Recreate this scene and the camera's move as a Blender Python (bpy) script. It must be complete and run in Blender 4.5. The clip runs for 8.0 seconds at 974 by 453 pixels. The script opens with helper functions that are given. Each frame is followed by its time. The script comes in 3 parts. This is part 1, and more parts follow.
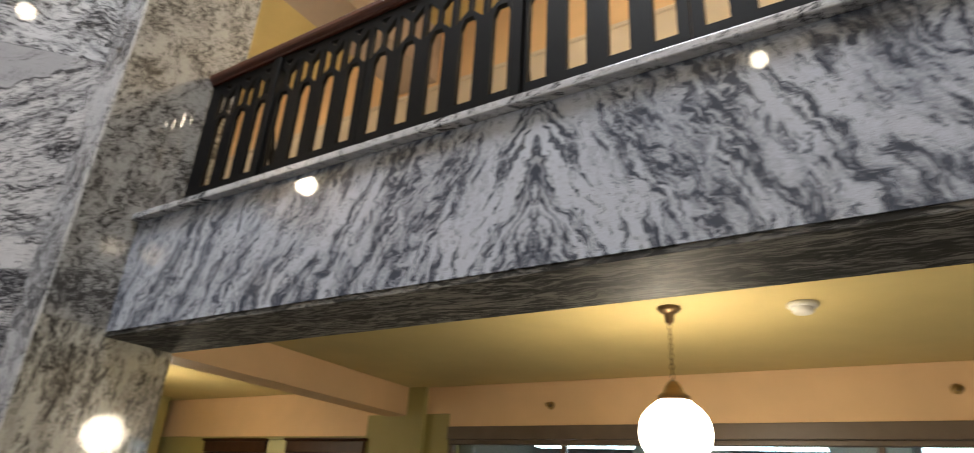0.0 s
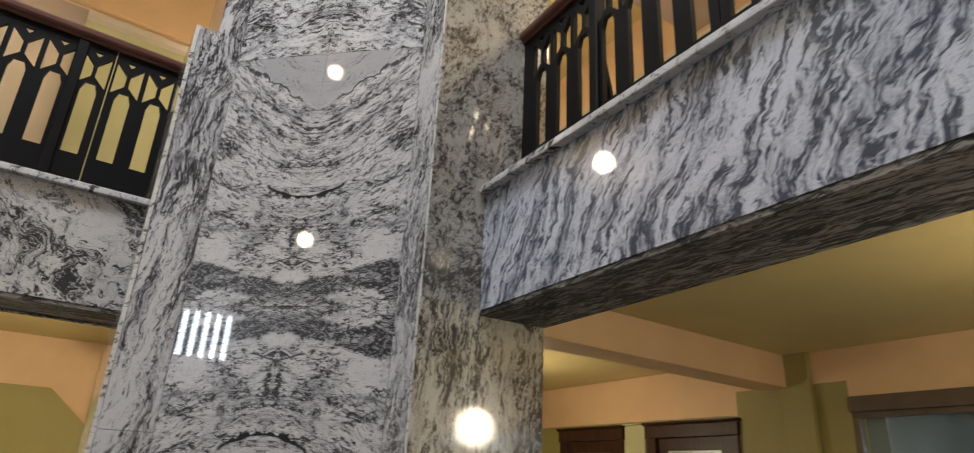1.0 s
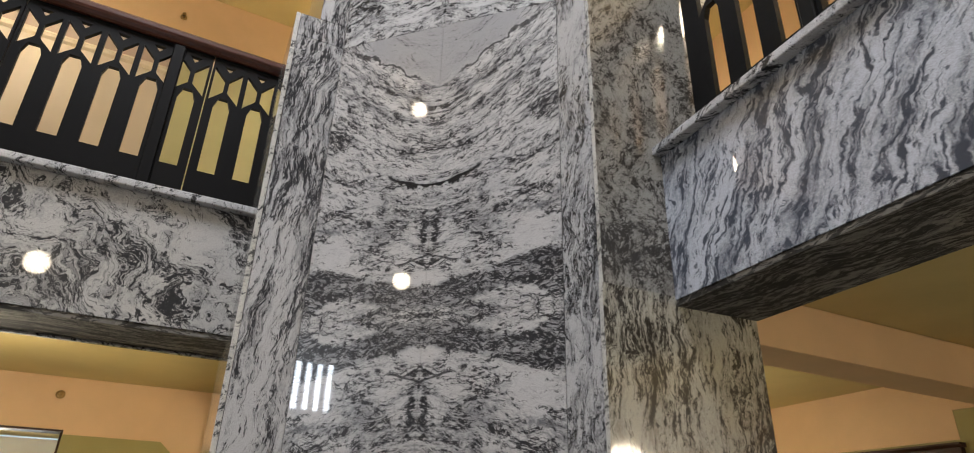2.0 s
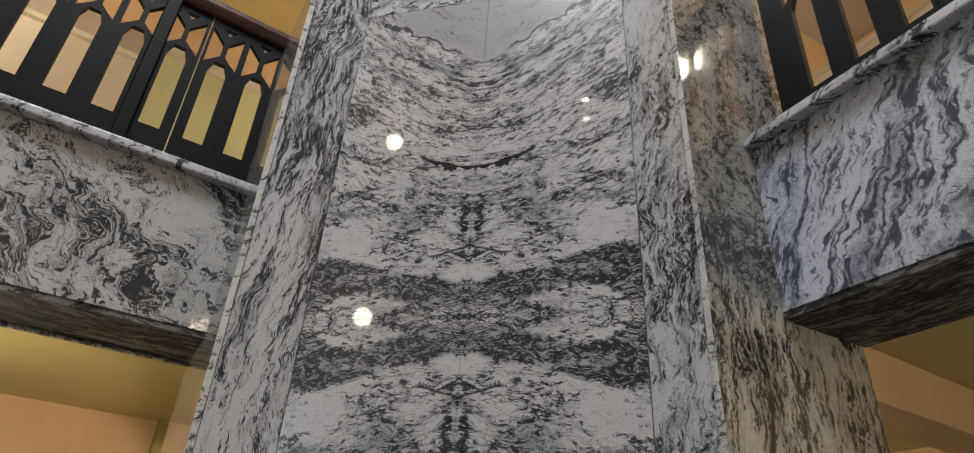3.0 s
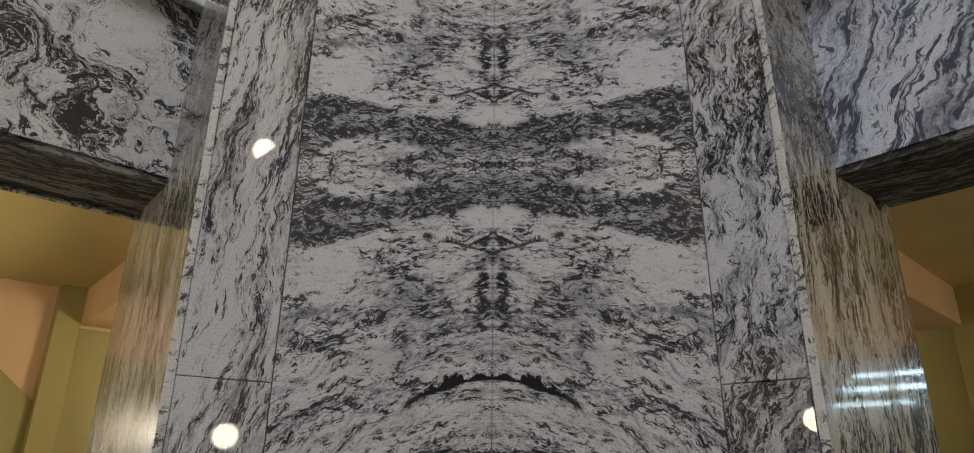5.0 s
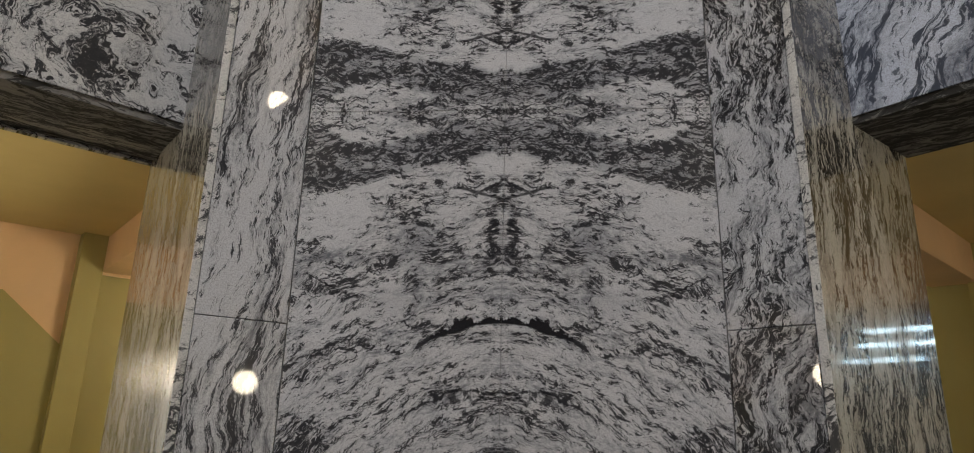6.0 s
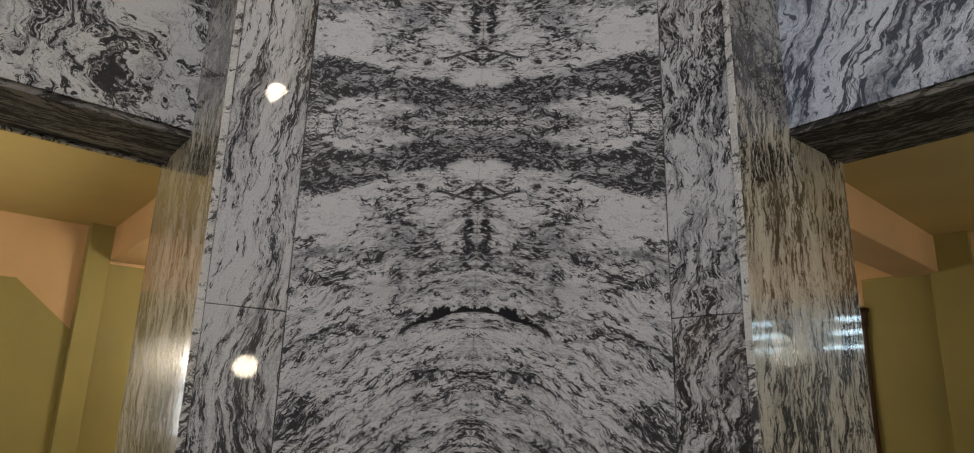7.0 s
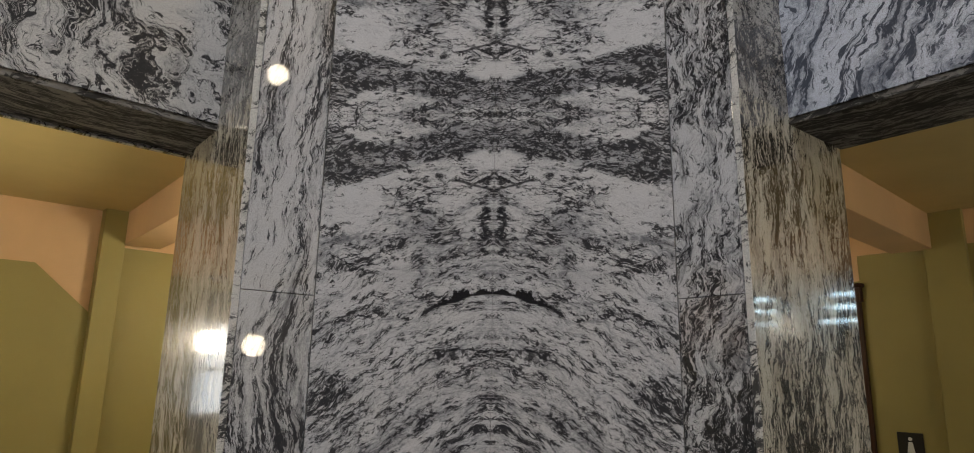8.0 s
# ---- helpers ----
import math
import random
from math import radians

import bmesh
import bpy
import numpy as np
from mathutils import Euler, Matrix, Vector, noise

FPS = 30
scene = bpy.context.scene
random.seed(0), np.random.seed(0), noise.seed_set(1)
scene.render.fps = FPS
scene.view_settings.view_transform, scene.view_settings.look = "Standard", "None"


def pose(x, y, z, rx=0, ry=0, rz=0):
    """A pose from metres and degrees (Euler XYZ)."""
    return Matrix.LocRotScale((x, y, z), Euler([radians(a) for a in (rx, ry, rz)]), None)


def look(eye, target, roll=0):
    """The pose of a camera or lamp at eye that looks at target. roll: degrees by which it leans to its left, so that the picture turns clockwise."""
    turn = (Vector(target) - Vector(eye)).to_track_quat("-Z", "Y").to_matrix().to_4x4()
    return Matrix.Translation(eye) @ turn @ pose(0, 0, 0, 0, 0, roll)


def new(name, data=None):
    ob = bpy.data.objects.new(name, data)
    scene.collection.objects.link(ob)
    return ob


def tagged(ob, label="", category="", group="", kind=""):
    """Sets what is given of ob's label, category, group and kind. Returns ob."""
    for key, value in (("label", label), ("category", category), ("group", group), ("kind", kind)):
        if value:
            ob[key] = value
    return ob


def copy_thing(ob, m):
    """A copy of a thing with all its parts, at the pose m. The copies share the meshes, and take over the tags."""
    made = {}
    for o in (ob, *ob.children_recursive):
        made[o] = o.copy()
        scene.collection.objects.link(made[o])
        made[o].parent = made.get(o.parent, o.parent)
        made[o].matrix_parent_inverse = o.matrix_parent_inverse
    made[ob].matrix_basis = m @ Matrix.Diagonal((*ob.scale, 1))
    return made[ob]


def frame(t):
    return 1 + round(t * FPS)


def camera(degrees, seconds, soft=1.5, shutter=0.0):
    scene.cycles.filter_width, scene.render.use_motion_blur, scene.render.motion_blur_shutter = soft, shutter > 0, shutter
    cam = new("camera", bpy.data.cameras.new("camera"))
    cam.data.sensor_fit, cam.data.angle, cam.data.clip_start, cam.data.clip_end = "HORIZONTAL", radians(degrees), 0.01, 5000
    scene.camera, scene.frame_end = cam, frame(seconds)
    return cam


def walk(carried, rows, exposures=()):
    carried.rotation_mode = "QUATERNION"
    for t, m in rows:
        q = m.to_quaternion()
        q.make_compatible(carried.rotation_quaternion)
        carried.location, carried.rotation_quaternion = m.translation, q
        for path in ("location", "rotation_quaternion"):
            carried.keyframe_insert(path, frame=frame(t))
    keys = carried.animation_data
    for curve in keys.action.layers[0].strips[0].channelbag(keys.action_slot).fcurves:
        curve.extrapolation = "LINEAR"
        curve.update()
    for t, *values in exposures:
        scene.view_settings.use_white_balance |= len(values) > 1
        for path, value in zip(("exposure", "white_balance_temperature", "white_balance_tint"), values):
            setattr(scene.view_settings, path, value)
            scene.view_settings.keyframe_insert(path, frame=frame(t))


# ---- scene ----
cam = camera(74.0, 8.0, soft=1.0, shutter=0.22)
EXPOSURES = [(0.0, 0.36), (1.7, 0.36), (3.2, 0.12), (4.5, 0.06), (6.5, 0.05), (8.0, 0.08)]
SKY_POWER, GLOBE_GLOW = 640, 38.0
PATH = [
    (0, (-0.044, 0.123, 1.795), (-0.987, 1.696, 2.593), 3.7),
    (0.5, (-0.417, 0.273, 1.785), (-1.795, 1.505, 2.549), 6.0),
    (1, (-0.853, 0.32, 1.733), (-2.412, 1.336, 2.468), 3.0),
    (1.5, (-1.284, 0.377, 1.736), (-2.948, 1.209, 2.47), 0.3),
    (1.7, (-1.467, 0.4, 1.727), (-3.132, 1.185, 2.51), 0.9),
    (2.8, (-2.296, 0.237, 1.65), (-3.788, 1.103, 2.661), 2.0),
    (3, (-2.41, 0.273, 1.674), (-3.901, 1.141, 2.687), 3.7),
    (3.5, (-2.668, 0.228, 1.713), (-4.16, 1.105, 2.716), 5.4),
    (4, (-2.899, 0.139, 1.706), (-4.293, 1.296, 2.553), 2.0),
    (4.5, (-2.932, 0.087, 1.71), (-4.334, 1.306, 2.448), 0.5),
    (4.7, (-2.926, 0.061, 1.705), (-4.327, 1.303, 2.408), 0.8),
    (5.8, (-2.92, 0.086, 1.667), (-4.381, 1.326, 2.257), 0.7),
    (6, (-2.912, 0.073, 1.663), (-4.382, 1.316, 2.205), 1.5),
    (6.5, (-2.845, -0.005, 1.647), (-4.303, 1.261, 2.166), 1.1),
    (7, (-2.675, -0.031, 1.64), (-4.149, 1.223, 2.142), 1.6),
    (7.5, (-2.588, -0.093, 1.637), (-4.094, 1.146, 2.081), 1.9),
    (8, (-2.621, -0.163, 1.643), (-4.102, 1.109, 2.076), 1.0),
]
walk(cam, [(t, look(eye, target, roll)) for t, eye, target, roll in PATH], EXPOSURES)

# ---- world and light ----
world = bpy.data.worlds.new("world")
scene.world = world
world.use_nodes = True
_n = world.node_tree.nodes
_sky = _n.new("ShaderNodeTexSky")
_sky.sky_type, _sky.sun_disc = "NISHITA", False
_sky.sun_elevation, _sky.sun_rotation = radians(40), radians(200)
world.node_tree.links.new(_sky.outputs[0], _n["Background"].inputs[0])
_n["Background"].inputs[1].default_value = 0.1


def area_lamp(name, m, w, h, power, colour):
    d = bpy.data.lights.new(name, "AREA")
    d.shape, d.size, d.size_y, d.energy, d.color = "RECTANGLE", w, h, power, colour
    ob = new(name, d)
    ob.matrix_basis = m
    return ob


# daylight through the window of the far wall, and the rooms behind the glazing
# the skylight is unseen, added as overhead fill for the marble
area_lamp("added_skylight_fill", look((-2.0, -0.9, 10.5), (-2.0, -0.9, 0)), 2.4, 2.4, SKY_POWER, (0.93, 0.95, 1.0))
area_lamp("window_daylight", look((-2.97, -8.36, 4.05), (-2.97, 0, 4.05)), 1.0, 1.0, 90, (0.8, 0.9, 1.0))
area_lamp("room_daylight", look((-13.59, -1.9, 1.6), (0, -1.9, 1.6)), 1.5, 1.4, 16, (0.88, 0.94, 1.0))


# ---- node helpers ----
class Ex:
    """A value of a node tree, with arithmetic."""

    def __init__(self, tree, s):
        self.tree, self.s = tree, s

    def op(self, kind, *others):
        nd = self.tree.nodes.new("ShaderNodeMath")
        nd.operation = kind
        for i, v in enumerate((self, *others)):
            if isinstance(v, Ex):
                self.tree.links.new(v.s, nd.inputs[i])
            else:
                nd.inputs[i].default_value = v
        return Ex(self.tree, nd.outputs[0])

    def __add__(self, o): return self.op("ADD", o)
    def __sub__(self, o): return self.op("SUBTRACT", o)
    def __mul__(self, o): return self.op("MULTIPLY", o)
    def __radd__(self, o): return self.op("ADD", o)
    def __rmul__(self, o): return self.op("MULTIPLY", o)
    def __rsub__(self, o): return (self * -1.0) + o
    def abs(self): return self.op("ABSOLUTE")
    def max(self, o): return self.op("MAXIMUM", o)
    def min(self, o): return self.op("MINIMUM", o)

    def step(self, a, b):
        """Smoothly from 0 at a to 1 at b (a may exceed b)."""
        nd = self.tree.nodes.new("ShaderNodeMapRange")
        nd.interpolation_type = "SMOOTHSTEP"
        nd.inputs["From Min"].default_value, nd.inputs["From Max"].default_value = min(a, b), max(a, b)
        nd.inputs["To Min"].default_value, nd.inputs["To Max"].default_value = (0, 1) if a < b else (1, 0)
        self.tree.links.new(self.s, nd.inputs["Value"])
        return Ex(self.tree, nd.outputs["Result"])

    def bump(self, c, w):
        """1 at c, falling to 0 at c - w and c + w."""
        return (self - c).abs().step(w, 0.0)


def xyz(tree, x, y, z):
    nd = tree.nodes.new("ShaderNodeCombineXYZ")
    for i, v in enumerate((x, y, z)):
        if isinstance(v, Ex):
            tree.links.new(v.s, nd.inputs[i])
        else:
            nd.inputs[i].default_value = v
    return nd.outputs[0]


def noise_at(tree, vec, scale, detail=3.0, rough=0.55, distort=0.0):
    nd = tree.nodes.new("ShaderNodeTexNoise")
    nd.inputs["Scale"].default_value, nd.inputs["Detail"].default_value = scale, detail
    nd.inputs["Roughness"].default_value, nd.inputs["Distortion"].default_value = rough, distort
    tree.links.new(vec, nd.inputs["Vector"])
    return Ex(tree, nd.outputs["Fac"])


def ramp(tree, value, stops):
    nd = tree.nodes.new("ShaderNodeValToRGB")
    els = nd.color_ramp.elements
    while len(els) < len(stops):
        els.new(0.5)
    for el, (p, c) in zip(els, stops):
        el.position, el.color = p, (*c, 1) if isinstance(c, tuple) else (c, c, c, 1)
    tree.links.new(value.s, nd.inputs[0])
    return nd.outputs[0]


def mix(tree, fac, a, b):
    nd = tree.nodes.new("ShaderNodeMix")
    nd.data_type = "RGBA"
    for i, v in ((0, fac), (6, a), (7, b)):
        if isinstance(v, Ex):
            tree.links.new(v.s, nd.inputs[i])
        elif isinstance(v, bpy.types.NodeSocket):
            tree.links.new(v, nd.inputs[i])
        else:
            nd.inputs[i].default_value = v if i == 0 else (*v, 1)
    return nd.outputs[2]


def material(name):
    m = bpy.data.materials.new(name)
    m.use_nodes = True
    return m, m.node_tree, m.node_tree.nodes["Principled BSDF"]


def set_bump(tree, bsdf, height, strength, distance):
    nd = tree.nodes.new("ShaderNodeBump")
    nd.inputs["Strength"].default_value, nd.inputs["Distance"].default_value = strength, distance
    tree.links.new(height.s, nd.inputs["Height"])
    tree.links.new(nd.outputs[0], bsdf.inputs["Normal"])


def local_coords(tree):
    tc = tree.nodes.new("ShaderNodeTexCoord")
    sp = tree.nodes.new("ShaderNodeSeparateXYZ")
    tree.links.new(tc.outputs["Object"], sp.inputs[0])
    return [Ex(tree, o) for o in sp.outputs]


def paint(name, colour, rough=0.6, vary=0.12, bump=0.25):
    m, tree, b = material(name)
    x, y, z = local_coords(tree)
    v = xyz(tree, x, y, z)
    big, fine = noise_at(tree, v, 1.3, 4), noise_at(tree, v, 90, 3)
    dark = tuple(c * (1 - vary) for c in colour)
    tree.links.new(mix(tree, big.step(0.3, 0.7), dark, colour), b.inputs["Base Color"])
    b.inputs["Roughness"].default_value = rough
    set_bump(tree, b, fine + big * 2.0, bump, 0.002)
    return m


def contour_veins(tree, along, across, stretch, scale, seed, amount, tear, bands, sharp, cover):
    """Long flowing streaks along the contours of three noises; also how near each place is to one."""
    masks, near = [], []
    for size, part_of, reach, weight, off in ((12, 0.8, 0.40, 0.97, 12.0), (30, 1.2, 0.46, 0.93, 17.0), (62, 1.3, 0.50, 0.82, 27.0)):
        body = noise_at(tree, xyz(tree, along * (part_of / stretch), across, seed + off), size * scale, 5, 0.62, 0.9)
        pp = (body * (bands * (1.0 if size == 12 else 0.65))).op("PINGPONG", 1.0)
        masks.append((pp + tear - amount * (reach * cover) + 0.06).step(0.09 / sharp, -0.06 / sharp) * weight)
        near.append(1.0 - pp)
    return masks[0].max(masks[1]).max(masks[2]), near[0] * 0.30 + near[1] * 0.28


def wisp_veins(tree, along, across, stretch, scale, seed, amount, fine, sharp, cover):
    """Torn wisps: short broken threads of two sizes and ragged flecks, more of them where amount is high."""
    gate = noise_at(tree, xyz(tree, along * (0.9 / stretch), across, seed + 12.0), 13 * scale, 4, 0.6, 0.5)
    gate2 = noise_at(tree, xyz(tree, along * (1.2 / stretch), across, seed + 14.0), 36 * scale, 3, 0.6, 0.3)
    n1 = noise_at(tree, xyz(tree, along * (1.0 / stretch), across, seed + 17.0), 15 * scale, 8, 0.70, 0.6)
    n2 = noise_at(tree, xyz(tree, along * (1.3 / stretch), across, seed + 27.0), 48 * scale, 6, 0.68, 0.5)
    n3 = noise_at(tree, xyz(tree, along * (1.0 / stretch), across, seed + 37.0), 78 * scale, 5, 0.66, 0.4)
    w1 = amount * (0.080 * cover) + (gate - 0.5) * 0.08 + (gate2 - 0.5) * 0.15 - 0.029
    w2 = amount * (0.085 * cover) + (gate - 0.5) * 0.07 + (gate2 - 0.5) * 0.18 - 0.030
    v1 = ((n1 - 0.5).abs() - w1).step(0.010 / sharp, -0.006 / sharp)
    v2 = ((n2 - 0.5).abs() - w2).step(0.012 / sharp, -0.008 / sharp)
    v3 = (n3 + amount * (0.22 * cover) + (gate - 0.5) * 0.30 + (gate2 - 0.5) * 0.25 + (fine - 0.5) * 0.35 - 0.712).step(-0.015 / sharp, 0.03 / sharp)
    near = (n1 - 0.5).abs().step(0.09, 0.0) * 0.30 + (gate - 0.5) * 0.8 + (n2 - 0.5) * 1.2 + 0.18
    return (v1 * 0.95).max(v2 * 0.92).max(v3 * 0.95), near


def marble(name, white=(0.66, 0.655, 0.67), dark=(0.016, 0.016, 0.019), grey=(0.14, 0.14, 0.155), angle=0.0, stretch=3.0, scale=1.0,
           density=0.5, warp=0.12, cloud=0.5, seed=0.0, plane="xz", fold=None, pattern=None, rough=0.03, curl=1.6, sharp=1.0, bands=0.0, wave=0.07,
           cover=1.0, belt=None):
    """Polished veined marble: dark veins that a low noise bends, and grey clouds round them; long streaks with bands, torn wisps without."""
    m, tree, b = material(name)
    x, y, z = local_coords(tree)
    u, w = {"xz": (x, z), "xy": (x, y + z), "yz": (y + x, z), "xzy": (x, z + y)}[plane]
    raw = xyz(tree, u, w, seed)
    height = w
    if fold is not None:
        u = (u - fold[0]).abs()
        if len(fold) > 1:
            w = (w - fold[1]).abs()
    a1, a2 = noise_at(tree, xyz(tree, u, w, seed), curl, 2, 0.5), noise_at(tree, xyz(tree, u, w, seed + 7.3), curl, 2, 0.5)
    b1 = noise_at(tree, xyz(tree, u, w, seed + 3.1), 9.0, 3, 0.6)
    b2 = noise_at(tree, xyz(tree, u, w, seed + 4.7), 9.0, 3, 0.6)
    c1 = noise_at(tree, xyz(tree, u, w, seed + 5.9), 42.0, 4, 0.65)
    extra, hard, calm, fog = None, None, None, None
    ww = w + (a1 - 0.5) * (warp * 4) + (b1 - 0.5) * wave
    if pattern:
        lift, extra, hard, calm, fog = pattern(tree, u, w, b1, b2, c1)
        ww = ww - lift
    uu = u + (a2 - 0.5) * (warp * 4) + (b2 - 0.5) * wave
    ca, sa = math.cos(radians(angle)), math.sin(radians(angle))
    along, across = uu * ca + ww * sa, ww * ca - uu * sa
    fine = noise_at(tree, xyz(tree, along * (1 / stretch), across, seed + 1.0), 110 * scale, 5, 0.7, 0.8)
    soft = noise_at(tree, xyz(tree, along * (1.1 / stretch), across, seed + 21.0), 7 * scale, 4, 0.6, 0.4)
    dens = noise_at(tree, xyz(tree, along * (1.4 / stretch), across, seed + 33.0), 4.5 * scale, 3, 0.55)
    amount = (dens - 0.5) * 1.2 + density
    if extra is not None:
        amount = (dens - 0.5) * 0.5 + extra
    if belt is not None:
        for centre, half, more in belt:
            amount = amount + (height + (b1 - 0.5) * 0.2).bump(centre, half) * more
    if calm is not None:
        amount = amount - calm
    amount = amount.max(0.02).min(1.0)
    if bands:
        veins, near = contour_veins(tree, along, across, stretch, scale, seed, amount, (fine - 0.5) * 1.9, bands, sharp, cover)
    else:
        veins, near = wisp_veins(tree, along, across, stretch, scale, seed, amount, fine, sharp, cover)
    mottle = noise_at(tree, raw, 85, 3, 0.65)
    haze = (near + amount * 1.0 + (soft - 0.5) * 2.2 + (fine - 0.5) * 1.3 + (mottle - 0.5) * 0.9 - 0.64).step(-0.15, 0.95)
    base = mix(tree, haze * cloud, white, grey)
    if fog is not None:
        base = mix(tree, fog, base, (0.24, 0.24, 0.26))
    grain = noise_at(tree, raw, 240, 2, 0.6)
    base = mix(tree, grain.step(0.35, 0.72) * 0.46, base, (0.16, 0.16, 0.16))
    base = mix(tree, veins, base, dark)
    if hard is not None:
        base = mix(tree, hard, base, (0.014, 0.013, 0.016))
    tree.links.new(base, b.inputs["Base Color"])
    wear = noise_at(tree, raw, 6.0, 3)
    b.inputs["IOR"].default_value = 1.5
    if rough < 0.1:
        tree.links.new((wear * 0.03 + rough - 0.02).s, b.inputs["Coat Roughness"])
        b.inputs["Coat Weight"].default_value, b.inputs["Coat IOR"].default_value = 0.8, 1.5
        b.inputs["Roughness"].default_value, b.inputs["Specular IOR Level"].default_value = 0.24, 0.22
    else:
        tree.links.new((wear * 0.03 + rough - 0.02).s, b.inputs["Roughness"])
    set_bump(tree, b, noise_at(tree, raw, 2.2, 1), 0.02, 0.002)
    return m


def book_matched(tree, a, v, b1, b2, c1):
    """The four-way mirrored slab: a is the distance from the seam, v from the cross joint."""
    an, vn = a + (b1 - 0.5) * 0.09, v + (b2 - 0.5) * 0.05 + (c1 - 0.5) * 0.025
    lift = (a * a).op("DIVIDE", a + 0.13) * v * 0.52
    # two dark belts that thin out at the seam, with a white lens between them and the joint
    inner = a.bump(0.40, 0.32) * 0.085 + 0.022
    outer = a * 0.23 + 0.135
    belt = (vn - inner).step(-0.012, 0.016) * (outer - vn).step(-0.012, 0.018)
    dens = belt * 0.20 + 0.42
    dens = dens + a.step(0.16, 0.06) * v.step(0.05, 0.01) * 0.10
    dens = dens + an.bump(0.36, 0.30) * v.bump(0.0, 0.11) * 0.05
    dens = dens - an.bump(0.0, 0.12) * vn.bump(0.175, 0.05) * 0.40
    dens = dens + an.bump(0.05, 0.10) * vn.bump(0.27, 0.06) * 0.22
    dens = dens - an.bump(0.52, 0.22) * vn.bump(0.34, 0.10) * 0.26
    dens = dens + an.bump(0.32, 0.16) * (v + a * 0.35).bump(0.43, 0.10) * 0.22
    dens = dens + an.bump(0.033, 0.03) * vn.bump(0.41, 0.14) * 0.42
    dens = dens + an.bump(0.165, 0.105) * vn.bump(0.44, 0.10) * 0.28
    dens = dens - an.bump(0.30, 0.25) * vn.bump(0.58, 0.08) * 0.10
    dens = dens - an.bump(0.0, 0.24) * vn.bump(0.75, 0.07) * 0.26
    dens = dens + an.bump(0.0, 0.15) * vn.bump(0.865, 0.04) * 0.30
    dens = dens + an.bump(0.58, 0.28) * vn.bump(1.0, 0.13) * 0.30 + an.bump(0.52, 0.22) * vn.bump(0.82, 0.05) * 0.16
    dens = dens + an.bump(0.55, 0.14) * vn.bump(0.60, 0.10) * 0.12
    # dark arches and threads, torn at their edges
    torn = (c1 - 0.5) * 0.085
    bow = v - a * a * 1.35 + (b1 - 0.5) * 0.03 + torn * 0.55
    thick = a.step(0.26, 0.03) * 0.006 + a.bump(0.13, 0.08) * 0.006 + 0.005 + torn * 0.60
    arch = ((bow - 0.645).abs() - thick).step(0.003, -0.003) * (a + torn * 2.2).step(0.235, 0.205)
    mouth = ((v + a * 0.25 - 0.285 + (b2 - 0.5) * 0.05 + torn * 0.3).abs() - 0.006 - torn * 0.2).step(0.003, -0.003) * (an + torn).step(0.14, 0.12)
    brow = ((v - a * 0.55 - 0.225 + torn * 0.4).abs() - 0.005 - torn * 0.2).step(0.003, -0.003) * (an + torn).step(0.10, 0.08)
    blobs = ((an - 0.125).abs() * 0.9 + (vn - 0.855).abs() - 0.020 + torn * 1.5).step(0.006, -0.004)
    teeth = ((vn - 0.865).abs() - 0.008 + torn * 1.7 + a * 0.06).step(0.006, -0.004) * an.step(0.16, 0.12)
    stem = ((an - 0.034).abs() - 0.006 + torn * 1.6).step(0.004, -0.003) * vn.step(0.29, 0.32) * vn.step(0.52, 0.48)
    crack = ((v + a * 0.42 - 0.775 + (b1 - 0.5) * 0.10 + torn * 0.6).abs() - 0.0035 - torn * 0.08).step(0.002, -0.002) * a.step(0.40, 0.42) * a.step(0.58, 0.55)
    rise = v - a * 0.66 + (b1 - 0.5) * 0.17 + torn * 0.4
    vee = ((rise - 1.225).abs() - 0.008 - torn * 0.15).step(0.006, -0.003) * an.step(0.56, 0.48) * an.step(0.06, 0.14)
    hard = (arch.max(mouth * 0.85)).max((blobs * 0.8).max(vee * 0.85)).max((teeth * 0.75).max(crack * 0.8)).max((brow * 0.8).max(stem * 0.75))
    top = rise.step(1.20, 1.26) * an.step(0.55, 0.40)
    fog = (top * 0.6).max(an.bump(0.25, 0.12) * vn.bump(0.43, 0.12) * 0.55).max(an.bump(0.30, 0.2) * vn.bump(0.60, 0.07) * 0.25).max(belt * 0.55)
    dens = dens.max(0.18)
    return lift, dens, hard, top * 0.3, fog


PANEL = marble("book_matched_marble", white=(0.68, 0.66, 0.66), dark=(0.024, 0.023, 0.026), stretch=3.2, scale=1.6, sharp=2.2, cover=1.06, warp=0.012, fold=(0.0, 2.55), pattern=book_matched, cloud=0.98, seed=2.0, wave=0.06)
UPPER = marble("upper_marble", stretch=2.4, scale=1.1, density=0.50, angle=-18, fold=(0.0,), warp=0.06, seed=9.0, cloud=0.85, wave=0.10)
STRIP_L = marble("strip_marble_pale", dark=(0.03, 0.03, 0.035), angle=84, stretch=6.0, scale=1.1, sharp=1.4, density=0.44, warp=0.05, seed=15.0, cloud=0.95, wave=0.05, belt=[(3.35, 0.20, 0.30)])
STRIP_R = marble("strip_marble_dark", angle=78, stretch=2.8, scale=1.25, sharp=1.5, density=0.44, warp=0.04, seed=19.5, cloud=1.0, wave=0.11, belt=[(1.3, 1.3, 0.28), (3.6, 0.7, -0.12)])
